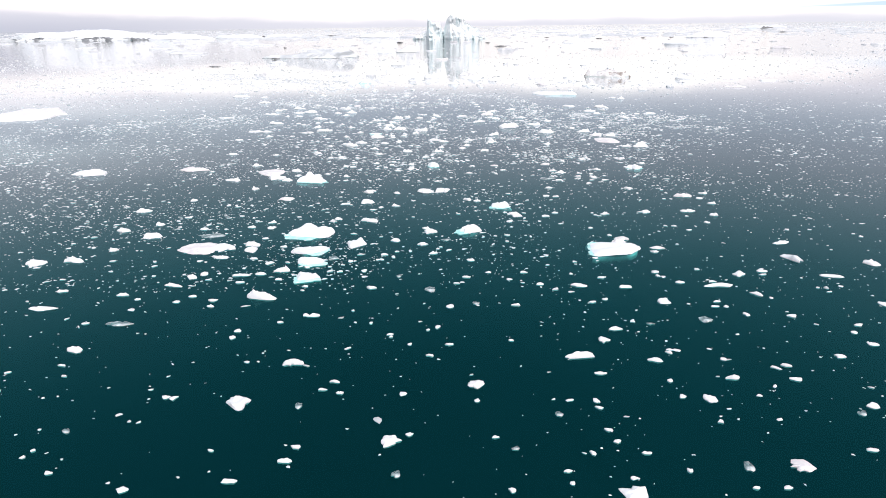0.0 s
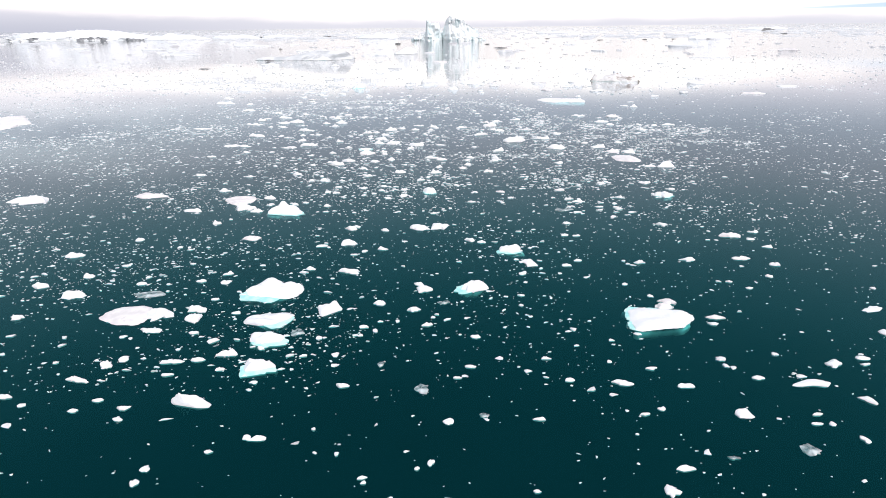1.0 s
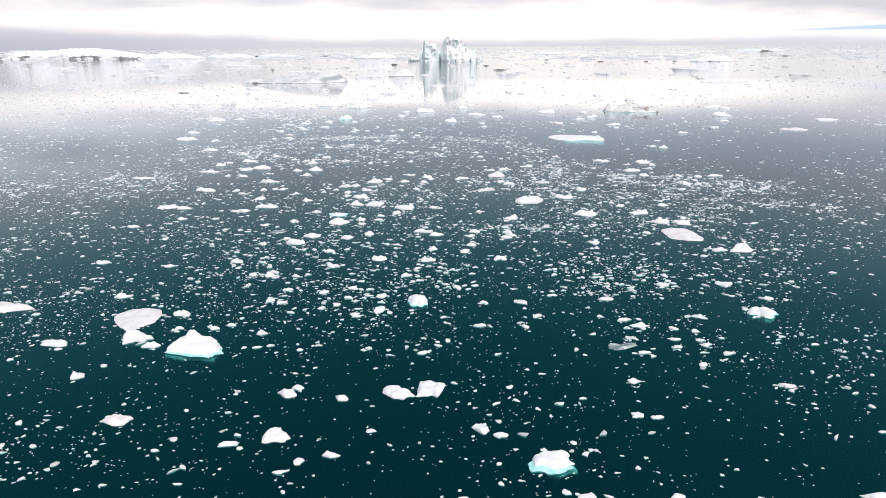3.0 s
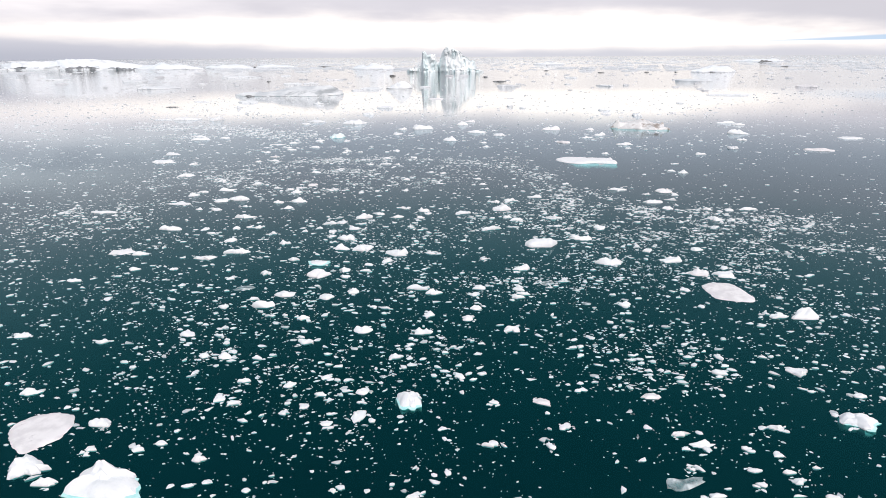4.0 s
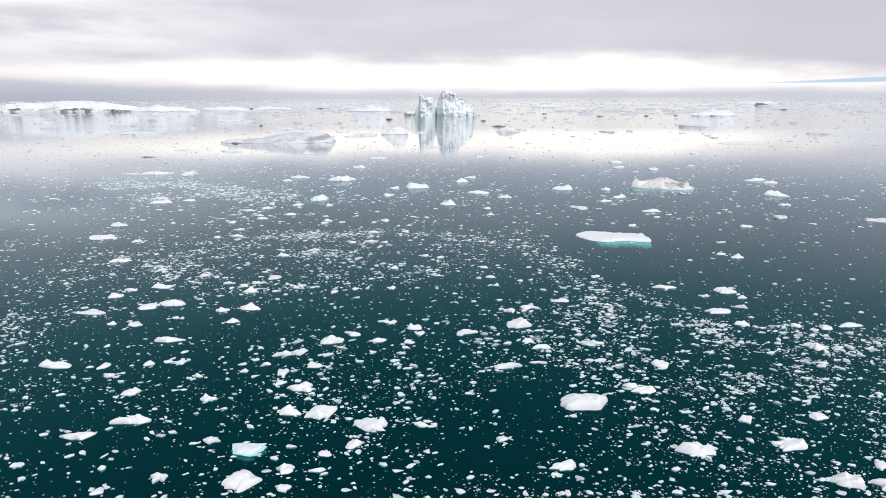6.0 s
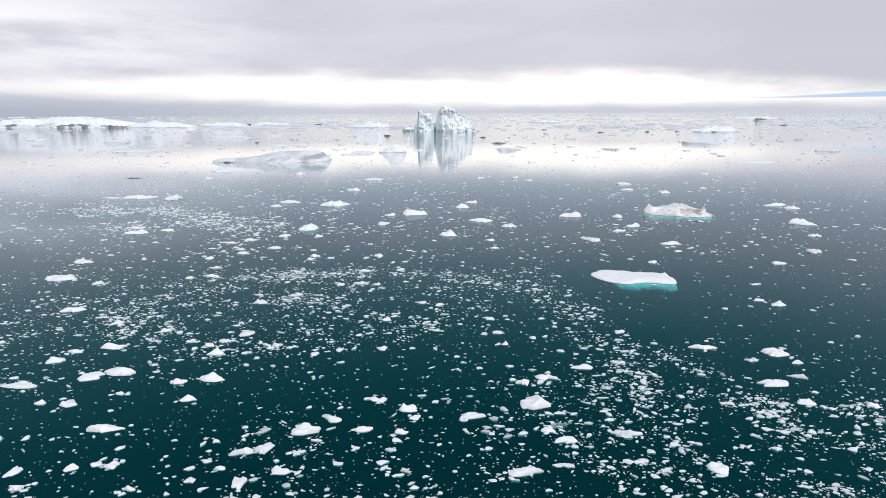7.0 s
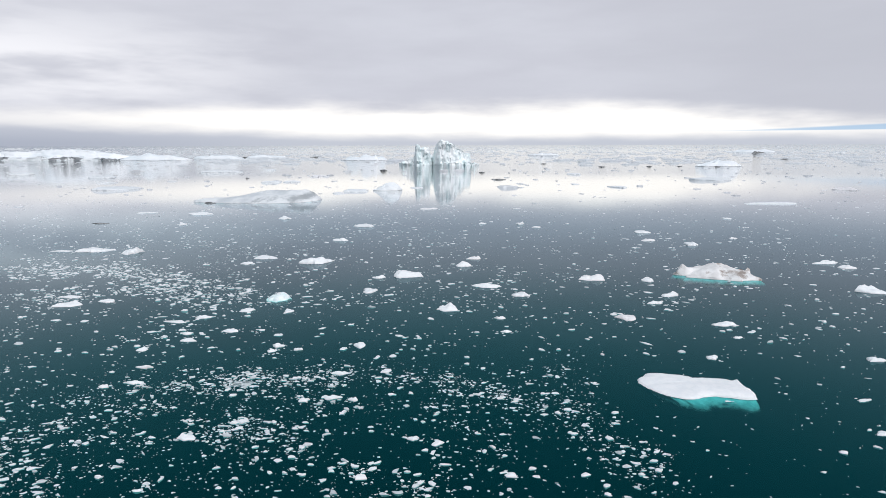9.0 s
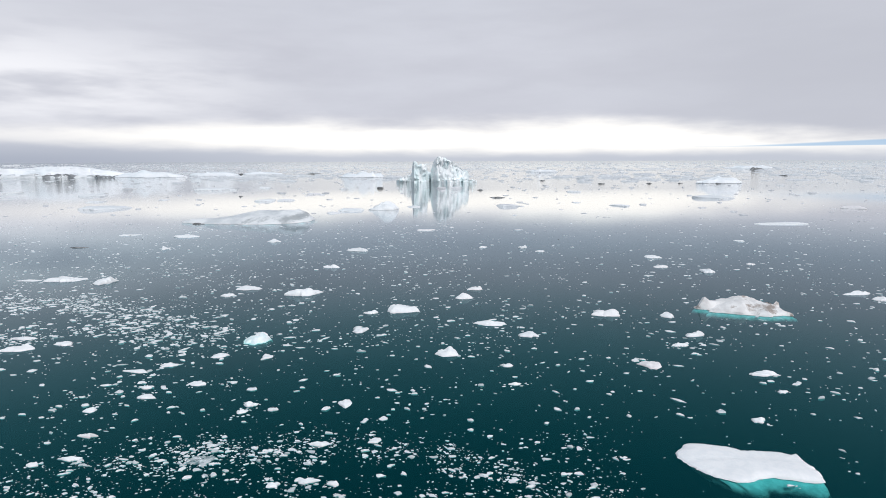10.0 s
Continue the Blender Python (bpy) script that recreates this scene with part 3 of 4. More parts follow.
chunk(-9.20, 25.72, 0.48, 0.44, 0.1)
chunk(7.43, 25.76, 0.24, 0.16, 0.05)
chunk(-4.79, 25.97, 0.29, 0.3, 0.06)
chunk(-20.31, 26.19, 1.22, 0.52, 0.17)
chunk(1.80, 26.01, 0.44, 0.21, 0.09)
chunk(19.23, 26.01, 0.82, 1.23, 0.16)
chunk(-3.31, 26.18, 0.24, 0.16, 0.05)
chunk(8.64, 26.25, 0.34, 0.19, 0.07)
chunk(-10.30, 26.40, 0.46, 0.24, 0.09)
glass(-5.80, 26.46, 0.6, 0.69, 0.05)
chunk(-2.50, 26.59, 0.21, 0.32, 0.05)
chunk(6.02, 26.68, 0.28, 0.26, 0.06)
chunk(-3.03, 26.90, 0.43, 0.23, 0.09)
chunk(-12.31, 26.62, 1.05, 0.42, 0.1)
chunk(-0.28, 27.07, 0.5, 0.18, 0.1)
chunk(12.19, 27.14, 0.5, 0.2, 0.1)
chunk(-2.37, 27.44, 0.26, 0.11, 0.05)
dirty(12.51, 27.74, 0.88, 0.31, 0.14)
chunk(-19.03, 27.86, 0.68, 0.51, 0.14)
chunk(-10.89, 27.68, 0.72, 0.9, 0.15)
chunk(-9.11, 28.32, 0.42, 0.29, 0.08)
chunk(-12.55, 28.08, 1.45, 1.3, 0.22)
chunk(-4.84, 28.51, 1.13, 1.12, 0.23)
chunk(-0.95, 28.59, 0.64, 0.46, 0.13)
plate(19.91, 28.57, 1.11, 0.55, 0.07)
chunk(-11.14, 28.58, 1.12, 0.5, 0.14)
chunk(4.04, 29.05, 0.24, 0.27, 0.05)
chunk(-2.63, 29.25, 0.6, 0.38, 0.12)
glass(0.41, 29.34, 0.6, 0.37, 0.05)
dirty(10.89, 29.34, 0.87, 0.62, 0.14)
chunk(-10.64, 29.73, 0.41, 0.18, 0.08)
chunk(4.15, 30.11, 0.37, 0.18, 0.07)

# second stretch
chunk(-17.83, 30.15, 1.2, 0.65, 0.24)
glass(-14.15, 30.31, 1.65, 0.85, 0.08)
chunk(-0.55, 30.75, 0.8, 0.61, 0.16)
chunk(15.49, 30.89, 0.34, 0.24, 0.07)
chunk(-20.23, 31.26, 0.88, 0.55, 0.18)
chunk(9.50, 31.40, 0.3, 0.24, 0.06)
chunk(-0.87, 31.42, 0.53, 0.41, 0.11)
chunk(-15.17, 31.57, 0.54, 0.28, 0.11)
chunk(14.81, 31.70, 0.35, 0.24, 0.07)
chunk(-10.88, 31.76, 0.54, 0.46, 0.11)
chunk(-12.19, 31.88, 0.54, 0.28, 0.11)
chunk(17.17, 32.35, 0.41, 0.35, 0.08)
chunk(-15.20, 32.45, 0.32, 0.29, 0.06)
chunk(-18.46, 32.56, 0.61, 0.47, 0.12)
chunk(4.55, 32.82, 0.46, 0.39, 0.09)
chunk(-11.12, 32.87, 0.56, 0.29, 0.11)
chunk(-7.11, 33.01, 0.52, 0.2, 0.1)
chunk(-4.71, 33.05, 1.17, 0.48, 0.2)
chunk(-6.86, 33.53, 0.53, 0.4, 0.11)
chunk(7.05, 33.96, 0.53, 0.41, 0.11)
chunk(18.21, 33.85, 0.53, 0.23, 0.11)
chunk(-17.20, 34.06, 0.44, 0.29, 0.09)
chunk(11.07, 34.27, 0.63, 0.29, 0.13)
chunk(5.06, 34.27, 0.69, 0.96, 0.14)
chunk(-13.63, 34.32, 0.35, 0.2, 0.07)
chunk(7.77, 34.64, 0.45, 0.25, 0.09)
chunk(13.80, 34.67, 0.89, 0.31, 0.1)
chunk(16.85, 34.78, 0.99, 0.35, 0.14)
chunk(-21.01, 35.54, 1.07, 0.6, 0.19)
chunk(-4.30, 36.19, 0.37, 0.38, 0.07)
chunk(-3.27, 36.49, 0.64, 0.22, 0.1)
chunk(19.17, 36.65, 0.59, 0.28, 0.12)
chunk(-15.49, 36.98, 0.33, 0.4, 0.07)
chunk(-6.99, 37.09, 0.71, 0.25, 0.09)
chunk(-5.41, 37.53, 1, 0.74, 0.2)
chunk(2.58, 37.63, 0.55, 0.28, 0.11)
chunk(18.83, 37.99, 0.5, 0.35, 0.1)
chunk(1.86, 37.99, 0.62, 0.64, 0.12)
chunk(-18.61, 38.29, 0.57, 0.5, 0.11)
dirty(-11.66, 38.39, 1.14, 0.59, 0.18)
dirty(17.83, 38.51, 1.3, 0.55, 0.21)
chunk(8.50, 38.74, 0.51, 0.21, 0.09)
chunk(7.80, 38.88, 0.46, 0.35, 0.09)
chunk(19.58, 39.25, 0.69, 0.28, 0.11)
chunk(-3.52, 39.95, 0.54, 0.42, 0.11)
chunk(-5.76, 40.20, 0.84, 0.52, 0.17)
chunk(-1.28, 40.28, 1.33, 0.89, 0.27)
chunk(-0.00, 40.60, 1.1, 1.17, 0.22)
chunk(-5.42, 40.70, 0.49, 0.39, 0.1)
chunk(14.46, 40.90, 0.73, 0.29, 0.11)
chunk(8.35, 41.26, 0.49, 0.4, 0.1)
chunk(-14.99, 41.50, 0.63, 0.47, 0.13)
chunk(11.75, 42.60, 0.38, 0.33, 0.08)
chunk(-0.52, 43.56, 0.45, 0.24, 0.09)
chunk(13.27, 43.60, 0.45, 0.27, 0.09)
chunk(9.54, 43.65, 0.59, 0.28, 0.11)
chunk(-6.13, 43.86, 0.31, 0.23, 0.06)
chunk(-2.99, 44.00, 0.35, 0.22, 0.07)
chunk(-8.19, 44.06, 0.43, 0.15, 0.09)
chunk(-13.15, 44.19, 0.88, 0.4, 0.14)
chunk(11.26, 44.18, 0.39, 0.23, 0.08)
glass(8.71, 44.23, 1.41, 0.66, 0.07)
chunk(12.64, 44.37, 0.51, 0.34, 0.1)
chunk(-17.86, 44.42, 1.51, 0.54, 0.18)
chunk(0.64, 44.80, 0.24, 0.36, 0.05)
chunk(12.51, 44.83, 0.48, 0.22, 0.1)
chunk(-14.17, 44.94, 1.6, 1.2, 0.32)
chunk(11.36, 44.93, 0.52, 0.27, 0.1)
chunk(9.18, 44.97, 0.32, 0.22, 0.06)
chunk(-8.34, 45.45, 0.54, 0.35, 0.11)
chunk(12.60, 45.81, 0.37, 0.35, 0.07)
chunk(-10.84, 46.00, 0.51, 0.31, 0.1)
chunk(-12.60, 46.03, 0.47, 0.34, 0.09)
chunk(11.72, 46.00, 0.38, 0.19, 0.08)
chunk(9.42, 46.13, 0.34, 0.2, 0.07)
chunk(4.48, 46.28, 0.34, 0.51, 0.07)
chunk(2.19, 46.30, 0.6, 0.21, 0.12)
chunk(-10.14, 46.37, 0.47, 0.25, 0.09)
chunk(10.13, 46.35, 0.98, 0.34, 0.09)
chunk(-31.72, 47.17, 3.1, 1.86, 0.37)
chunk(9.52, 46.97, 0.74, 0.26, 0.15)
chunk(5.22, 47.42, 0.49, 0.33, 0.1)
chunk(13.32, 47.43, 0.67, 0.3, 0.13)
chunk(8.42, 47.45, 0.31, 0.31, 0.06)
chunk(-13.19, 47.63, 1, 0.48, 0.2)
chunk(-4.16, 47.65, 0.45, 0.35, 0.09)
chunk(-7.57, 47.83, 0.46, 0.2, 0.09)
chunk(-2.96, 48.10, 0.64, 0.81, 0.13)
chunk(-6.06, 48.35, 0.46, 0.29, 0.09)
dirty(-22.71, 48.28, 2.74, 1.09, 0.32)
chunk(-5.36, 48.85, 0.43, 0.4, 0.09)
chunk(-8.38, 49.10, 0.62, 0.35, 0.12)
chunk(2.56, 49.16, 0.43, 0.22, 0.09)
dirty(4.55, 49.20, 0.72, 0.63, 0.11)
chunk(-9.07, 49.34, 0.48, 0.41, 0.1)
dirty(9.25, 49.63, 0.87, 0.44, 0.14)
chunk(-4.85, 49.74, 0.54, 0.2, 0.11)
chunk(18.10, 49.66, 0.53, 0.34, 0.11)

# crowded stretch
chunk(-17.44, 49.83, 0.94, 0.35, 0.16)
chunk(-3.07, 50.00, 0.59, 0.57, 0.12)
chunk(-6.38, 50.51, 0.5, 0.43, 0.1)
chunk(-8.50, 50.87, 0.61, 0.31, 0.12)
chunk(-4.89, 51.16, 0.41, 0.38, 0.08)
chunk(1.15, 51.31, 0.47, 0.56, 0.09)
chunk(13.00, 51.56, 0.73, 0.29, 0.15)
chunk(16.63, 51.67, 0.99, 0.92, 0.2)
chunk(-8.57, 52.97, 0.55, 0.27, 0.11)
chunk(-1.87, 53.07, 0.72, 0.32, 0.14)
chunk(-10.15, 53.11, 0.72, 0.58, 0.14)
chunk(-11.26, 53.21, 0.5, 0.56, 0.1)
chunk(-17.09, 54.61, 0.7, 0.3, 0.13)
chunk(-6.62, 54.62, 0.81, 0.46, 0.16)
chunk(-21.71, 55.29, 0.9, 0.42, 0.16)
chunk(-13.01, 55.57, 0.84, 0.66, 0.17)
chunk(-0.66, 55.71, 0.96, 0.43, 0.19)
chunk(-3.87, 55.97, 0.97, 0.72, 0.19)
chunk(4.00, 56.08, 0.85, 0.63, 0.17)
chunk(1.74, 57.45, 0.7, 0.61, 0.14)
chunk(-7.42, 57.51, 0.7, 0.39, 0.14)
chunk(18.91, 57.68, 1.08, 0.44, 0.17)
chunk(20.28, 57.68, 1.59, 0.81, 0.31)
chunk(-0.41, 57.93, 0.58, 0.52, 0.12)
chunk(2.21, 58.83, 0.66, 0.48, 0.13)
chunk(-3.03, 58.93, 0.57, 0.2, 0.11)
chunk(15.20, 59.05, 0.4, 0.46, 0.08)
chunk(-12.49, 59.08, 0.66, 0.56, 0.13)
chunk(-3.72, 59.11, 0.44, 0.25, 0.09)
chunk(-10.15, 59.17, 1.3, 0.5, 0.26)
chunk(10.87, 59.35, 0.73, 0.52, 0.15)
glass(8.72, 59.54, 0.54, 0.36, 0.05)
chunk(-11.00, 60.25, 0.61, 0.33, 0.12)
chunk(-19.91, 60.32, 0.41, 0.62, 0.08)
chunk(4.82, 60.45, 0.8, 0.35, 0.16)
chunk(-6.72, 60.49, 0.9, 0.84, 0.18)
chunk(2.22, 60.85, 0.62, 0.41, 0.12)
chunk(-9.34, 60.94, 1.26, 0.89, 0.25)
chunk(5.19, 60.99, 0.86, 0.3, 0.14)
chunk(-0.24, 61.11, 1.05, 0.46, 0.19)
chunk(-5.25, 61.32, 0.77, 0.56, 0.15)
chunk(15.18, 61.59, 0.63, 0.57, 0.13)
chunk(4.96, 61.82, 0.69, 0.87, 0.14)
chunk(-1.26, 61.96, 1.44, 0.68, 0.27)
glass(-12.16, 61.98, 1.24, 0.89, 0.06)
chunk(2.54, 62.04, 0.85, 0.65, 0.17)
chunk(-15.15, 62.40, 0.35, 0.3, 0.07)
chunk(-16.36, 62.52, 0.41, 0.51, 0.08)
glass(6.94, 62.74, 0.87, 0.8, 0.05)
chunk(4.91, 63.06, 0.57, 0.31, 0.11)
chunk(-23.76, 63.29, 1.04, 0.49, 0.16)
chunk(-13.66, 63.72, 0.53, 0.48, 0.11)
chunk(-6.18, 63.90, 0.69, 0.5, 0.14)
chunk(18.69, 64.08, 1.28, 0.89, 0.26)
chunk(-7.97, 64.33, 1.6, 1.36, 0.32)
chunk(17.14, 64.37, 1.44, 0.83, 0.28)
chunk(-11.63, 64.54, 0.76, 0.64, 0.15)
chunk(-5.01, 65.13, 0.72, 0.25, 0.13)
chunk(-6.42, 65.19, 0.78, 0.72, 0.16)
chunk(-20.88, 65.37, 0.84, 0.45, 0.17)
chunk(5.54, 65.37, 1.18, 0.5, 0.24)
chunk(-18.20, 65.47, 0.56, 0.29, 0.11)
chunk(19.36, 65.57, 0.62, 0.8, 0.12)
chunk(-4.91, 66.41, 0.64, 0.5, 0.13)
chunk(11.86, 66.62, 2, 0.88, 0.3)
chunk(-3.71, 67.05, 0.71, 0.49, 0.14)
chunk(16.29, 67.03, 1.45, 0.79, 0.25)
chunk(-10.43, 67.39, 0.9, 0.58, 0.18)
chunk(3.16, 67.56, 0.6, 0.55, 0.12)
chunk(-16.97, 67.63, 1.57, 0.55, 0.2)
chunk(-22.04, 68.66, 1.13, 0.61, 0.23)
chunk(-3.16, 68.74, 1.63, 1.17, 0.33)
chunk(-0.75, 68.76, 0.81, 0.37, 0.16)
chunk(-15.09, 69.07, 1.9, 0.66, 0.28)
chunk(15.35, 69.21, 0.82, 0.72, 0.16)
plate(-23.76, 69.30, 1.91, 1.47, 0.11)
chunk(19.08, 69.53, 0.95, 0.7, 0.19)
chunk(-5.83, 69.83, 1.42, 1.21, 0.28)
chunk(-7.38, 69.89, 1.1, 0.6, 0.22)
chunk(7.72, 70.79, 2.46, 1.49, 0.49)
chunk(-12.11, 71.28, 0.94, 0.42, 0.18)

# behind the crowded stretch
chunk(-16.62, 72.00, 0.96, 0.63, 0.19)
chunk(11.22, 72.19, 1.38, 0.61, 0.26)
chunk(-7.54, 72.47, 1.39, 0.93, 0.28)
chunk(10.68, 72.70, 0.83, 0.5, 0.17)
chunk(-8.73, 73.13, 0.63, 0.6, 0.13)
chunk(-13.78, 73.94, 0.7, 0.24, 0.12)
chunk(-18.96, 74.01, 0.75, 0.36, 0.15)
chunk(-9.07, 74.40, 0.71, 1, 0.14)
chunk(-11.32, 74.59, 0.51, 0.42, 0.1)
chunk(-22.86, 75.24, 1.94, 0.69, 0.24)
chunk(4.19, 75.22, 1.64, 0.59, 0.24)
chunk(-7.31, 75.25, 0.97, 0.4, 0.16)
chunk(-19.90, 75.29, 0.63, 0.91, 0.13)
chunk(13.30, 75.43, 0.97, 0.95, 0.19)
chunk(-17.35, 75.56, 0.64, 0.55, 0.13)
chunk(-10.27, 75.55, 0.53, 0.34, 0.11)
chunk(-15.56, 75.77, 0.64, 0.54, 0.13)
chunk(-16.36, 75.88, 0.59, 0.46, 0.12)
chunk(-11.15, 76.10, 0.54, 0.24, 0.11)
chunk(-9.68, 76.90, 1.17, 0.55, 0.21)
chunk(-8.67, 77.24, 0.94, 1.05, 0.19)
chunk(6.60, 77.91, 1.11, 0.56, 0.21)
chunk(24.07, 77.93, 1.19, 1.06, 0.24)
chunk(10.16, 78.57, 1.17, 0.42, 0.23)
chunk(-1.88, 78.78, 0.71, 0.46, 0.14)
chunk(-3.91, 78.94, 1.01, 0.35, 0.17)
chunk(-6.95, 78.96, 1.47, 1.09, 0.29)
chunk(5.86, 78.98, 0.77, 0.57, 0.15)
chunk(-17.73, 79.09, 2.04, 0.72, 0.22)
glass(6.52, 79.40, 1.14, 0.63, 0.06)
chunk(-5.74, 80.02, 0.98, 0.54, 0.2)
chunk(-1.26, 80.26, 0.62, 0.54, 0.12)
chunk(1.95, 80.44, 1.43, 0.62, 0.22)
plate(-31.77, 81.10, 2.57, 0.9, 0.15)
chunk(-1.69, 81.22, 1.03, 0.7, 0.21)
chunk(26.66, 81.28, 0.85, 0.92, 0.17)
chunk(24.81, 81.58, 0.77, 0.67, 0.15)
chunk(5.62, 81.79, 1.74, 1.38, 0.35)
chunk(28.56, 81.64, 1.81, 0.63, 0.18)
chunk(-21.37, 81.93, 0.97, 0.86, 0.19)
chunk(21.24, 81.92, 1.04, 0.58, 0.18)
chunk(-23.12, 81.99, 0.65, 0.45, 0.13)
chunk(-3.27, 82.24, 0.61, 0.71, 0.12)
chunk(-14.72, 82.48, 1.05, 0.57, 0.18)
chunk(-3.74, 82.47, 0.66, 0.61, 0.13)
chunk(-19.13, 83.18, 0.6, 0.25, 0.11)
glass(10.31, 84.04, 0.89, 0.87, 0.05)
chunk(-25.94, 84.25, 2.29, 0.8, 0.19)
chunk(20.69, 84.37, 2, 0.79, 0.24)
chunk(5.22, 84.54, 0.9, 0.75, 0.18)
chunk(-16.30, 84.76, 0.98, 0.61, 0.2)
plate(-63.43, 86.42, 10.35, 15.3, 0.62)
chunk(-14.39, 85.18, 1.68, 0.95, 0.29)
chunk(6.73, 85.25, 1.2, 0.42, 0.2)
chunk(22.66, 85.33, 1.13, 0.4, 0.15)
chunk(-22.26, 85.52, 1.41, 1.39, 0.28)
chunk(-20.70, 86.12, 2.09, 1.02, 0.3)
chunk(9.38, 86.78, 1.47, 0.52, 0.16)
chunk(23.94, 87.47, 0.82, 0.32, 0.12)
chunk(21.14, 87.83, 0.68, 0.49, 0.14)
chunk(-26.09, 87.93, 1.14, 0.72, 0.23)
chunk(-8.71, 89.07, 0.62, 0.51, 0.12)
chunk(23.30, 89.00, 1.7, 1.14, 0.31)
chunk(-15.69, 89.11, 1.13, 0.41, 0.23)
chunk(-25.75, 89.54, 1.11, 0.48, 0.17)
chunk(-7.07, 89.77, 0.55, 0.56, 0.11)
chunk(-4.10, 90.01, 0.8, 0.66, 0.16)
chunk(18.74, 90.13, 2.03, 0.76, 0.21)
chunk(-12.14, 90.17, 0.53, 0.29, 0.11)
chunk(-23.48, 90.34, 1.74, 0.7, 0.19)
chunk(-11.73, 90.67, 0.77, 0.27, 0.14)
chunk(-16.69, 90.72, 0.89, 0.56, 0.18)
chunk(4.74, 90.93, 0.48, 0.54, 0.1)
chunk(-18.38, 91.40, 0.73, 0.39, 0.15)
chunk(-15.81, 91.54, 0.85, 0.6, 0.17)
chunk(6.92, 92.09, 0.5, 0.58, 0.1)
chunk(-6.15, 92.71, 0.44, 0.42, 0.09)
dirty(-14.70, 92.99, 1.15, 1.05, 0.18)
chunk(4.39, 93.14, 0.77, 0.51, 0.15)
chunk(13.74, 93.18, 0.83, 0.52, 0.17)
chunk(-21.21, 93.66, 0.85, 0.72, 0.17)

# middle water
chunk(-25.85, 95.35, 0.89, 0.64, 0.18)
chunk(-4.37, 95.96, 0.83, 0.44, 0.17)
chunk(4.03, 96.22, 0.7, 0.49, 0.14)
chunk(-31.40, 98.55, 1.92, 1.06, 0.3)
chunk(29.25, 99.52, 1.26, 0.7, 0.2)
chunk(-0.06, 99.73, 0.84, 0.54, 0.17)
chunk(-1.63, 100.29, 0.77, 0.4, 0.15)
chunk(-15.94, 100.48, 1.17, 0.65, 0.23)
chunk(28.27, 100.88, 1, 0.64, 0.18)
chunk(-13.14, 102.87, 0.66, 0.76, 0.13)
chunk(30.55, 105.81, 1.14, 0.42, 0.14)
chunk(-9.79, 106.00, 0.79, 0.53, 0.16)
chunk(-6.30, 106.09, 0.73, 0.42, 0.15)
chunk(-7.75, 106.39, 1.33, 0.55, 0.21)
chunk(-33.87, 106.54, 1.16, 0.6, 0.19)
chunk(-38.77, 108.28, 3.21, 1.78, 0.41)
chunk(-25.69, 108.46, 0.83, 0.44, 0.15)
glass(-15.30, 109.09, 1.87, 1.14, 0.09)
chunk(-23.85, 109.19, 1.6, 0.56, 0.17)
chunk(-8.16, 111.00, 1.29, 0.45, 0.21)
chunk(-4.41, 111.54, 0.92, 0.67, 0.18)
chunk(-24.57, 112.38, 1.56, 0.55, 0.21)
chunk(37.11, 113.86, 1.61, 1.14, 0.25)
chunk(23.48, 114.29, 1.04, 0.74, 0.21)
chunk(-40.44, 115.11, 2.03, 1.22, 0.26)
chunk(-15.08, 116.31, 0.86, 0.71, 0.17)
chunk(-26.91, 116.67, 0.95, 0.74, 0.19)
chunk(-12.82, 116.68, 0.86, 0.49, 0.17)
chunk(-14.82, 117.51, 1.14, 0.61, 0.23)
chunk(-7.44, 117.67, 1.1, 1.51, 0.22)
dirty(56.17, 117.14, 4.32, 2.35, 0.3)
chunk(-23.74, 119.31, 1.58, 0.84, 0.24)
chunk(44.30, 119.33, 1.59, 2.09, 0.32)
chunk(28.32, 119.76, 0.92, 0.49, 0.17)
chunk(-24.82, 121.20, 1.04, 0.58, 0.2)
chunk(6.48, 121.63, 1.15, 0.4, 0.15)
chunk(-20.79, 122.07, 1.66, 0.9, 0.25)
chunk(28.90, 123.64, 2.67, 0.98, 0.25)
plate(-27.75, 125.16, 2.48, 0.87, 0.15)
dirty(19.50, 126.09, 2.2, 1.93, 0.35)
chunk(6.24, 126.19, 1.25, 0.63, 0.22)
chunk(-25.20, 126.70, 1.9, 0.78, 0.2)
chunk(49.83, 128.31, 1.83, 1.27, 0.27)
chunk(-16.78, 128.81, 1.05, 1.31, 0.21)
chunk(-21.54, 129.28, 1.58, 1.1, 0.27)
chunk(0.76, 129.70, 2.46, 1.72, 0.49)
plate(69.18, 130.37, 3.94, 3.24, 0.24)
chunk(-42.91, 131.63, 3.1, 1.39, 0.36)
chunk(24.70, 132.02, 1.92, 0.9, 0.21)
chunk(-39.39, 133.32, 2.01, 1.18, 0.3)

# far water
chunk(-44.97, 135.36, 2.87, 1.08, 0.22)
chunk(27.82, 135.55, 2.33, 1.16, 0.32)
chunk(9.69, 135.81, 2.17, 1.59, 0.37)
chunk(-19.60, 136.17, 1.48, 1.22, 0.3)
chunk(53.26, 137.25, 3.56, 2.82, 0.53)
chunk(-8.96, 137.73, 1.78, 1.78, 0.36)
chunk(5.84, 140.19, 3.82, 1.48, 0.41)
chunk(27.73, 143.59, 1.59, 2.39, 0.32)
chunk(20.38, 144.49, 3.56, 2.43, 0.49)
chunk(-8.65, 145.47, 1.83, 0.99, 0.26)
chunk(-4.57, 146.78, 4.07, 2.99, 0.75)
chunk(59.81, 151.40, 2.45, 2.07, 0.39)
chunk(3.30, 153.56, 2.36, 1.74, 0.4)
chunk(58.88, 155.02, 4.32, 1.76, 0.33)
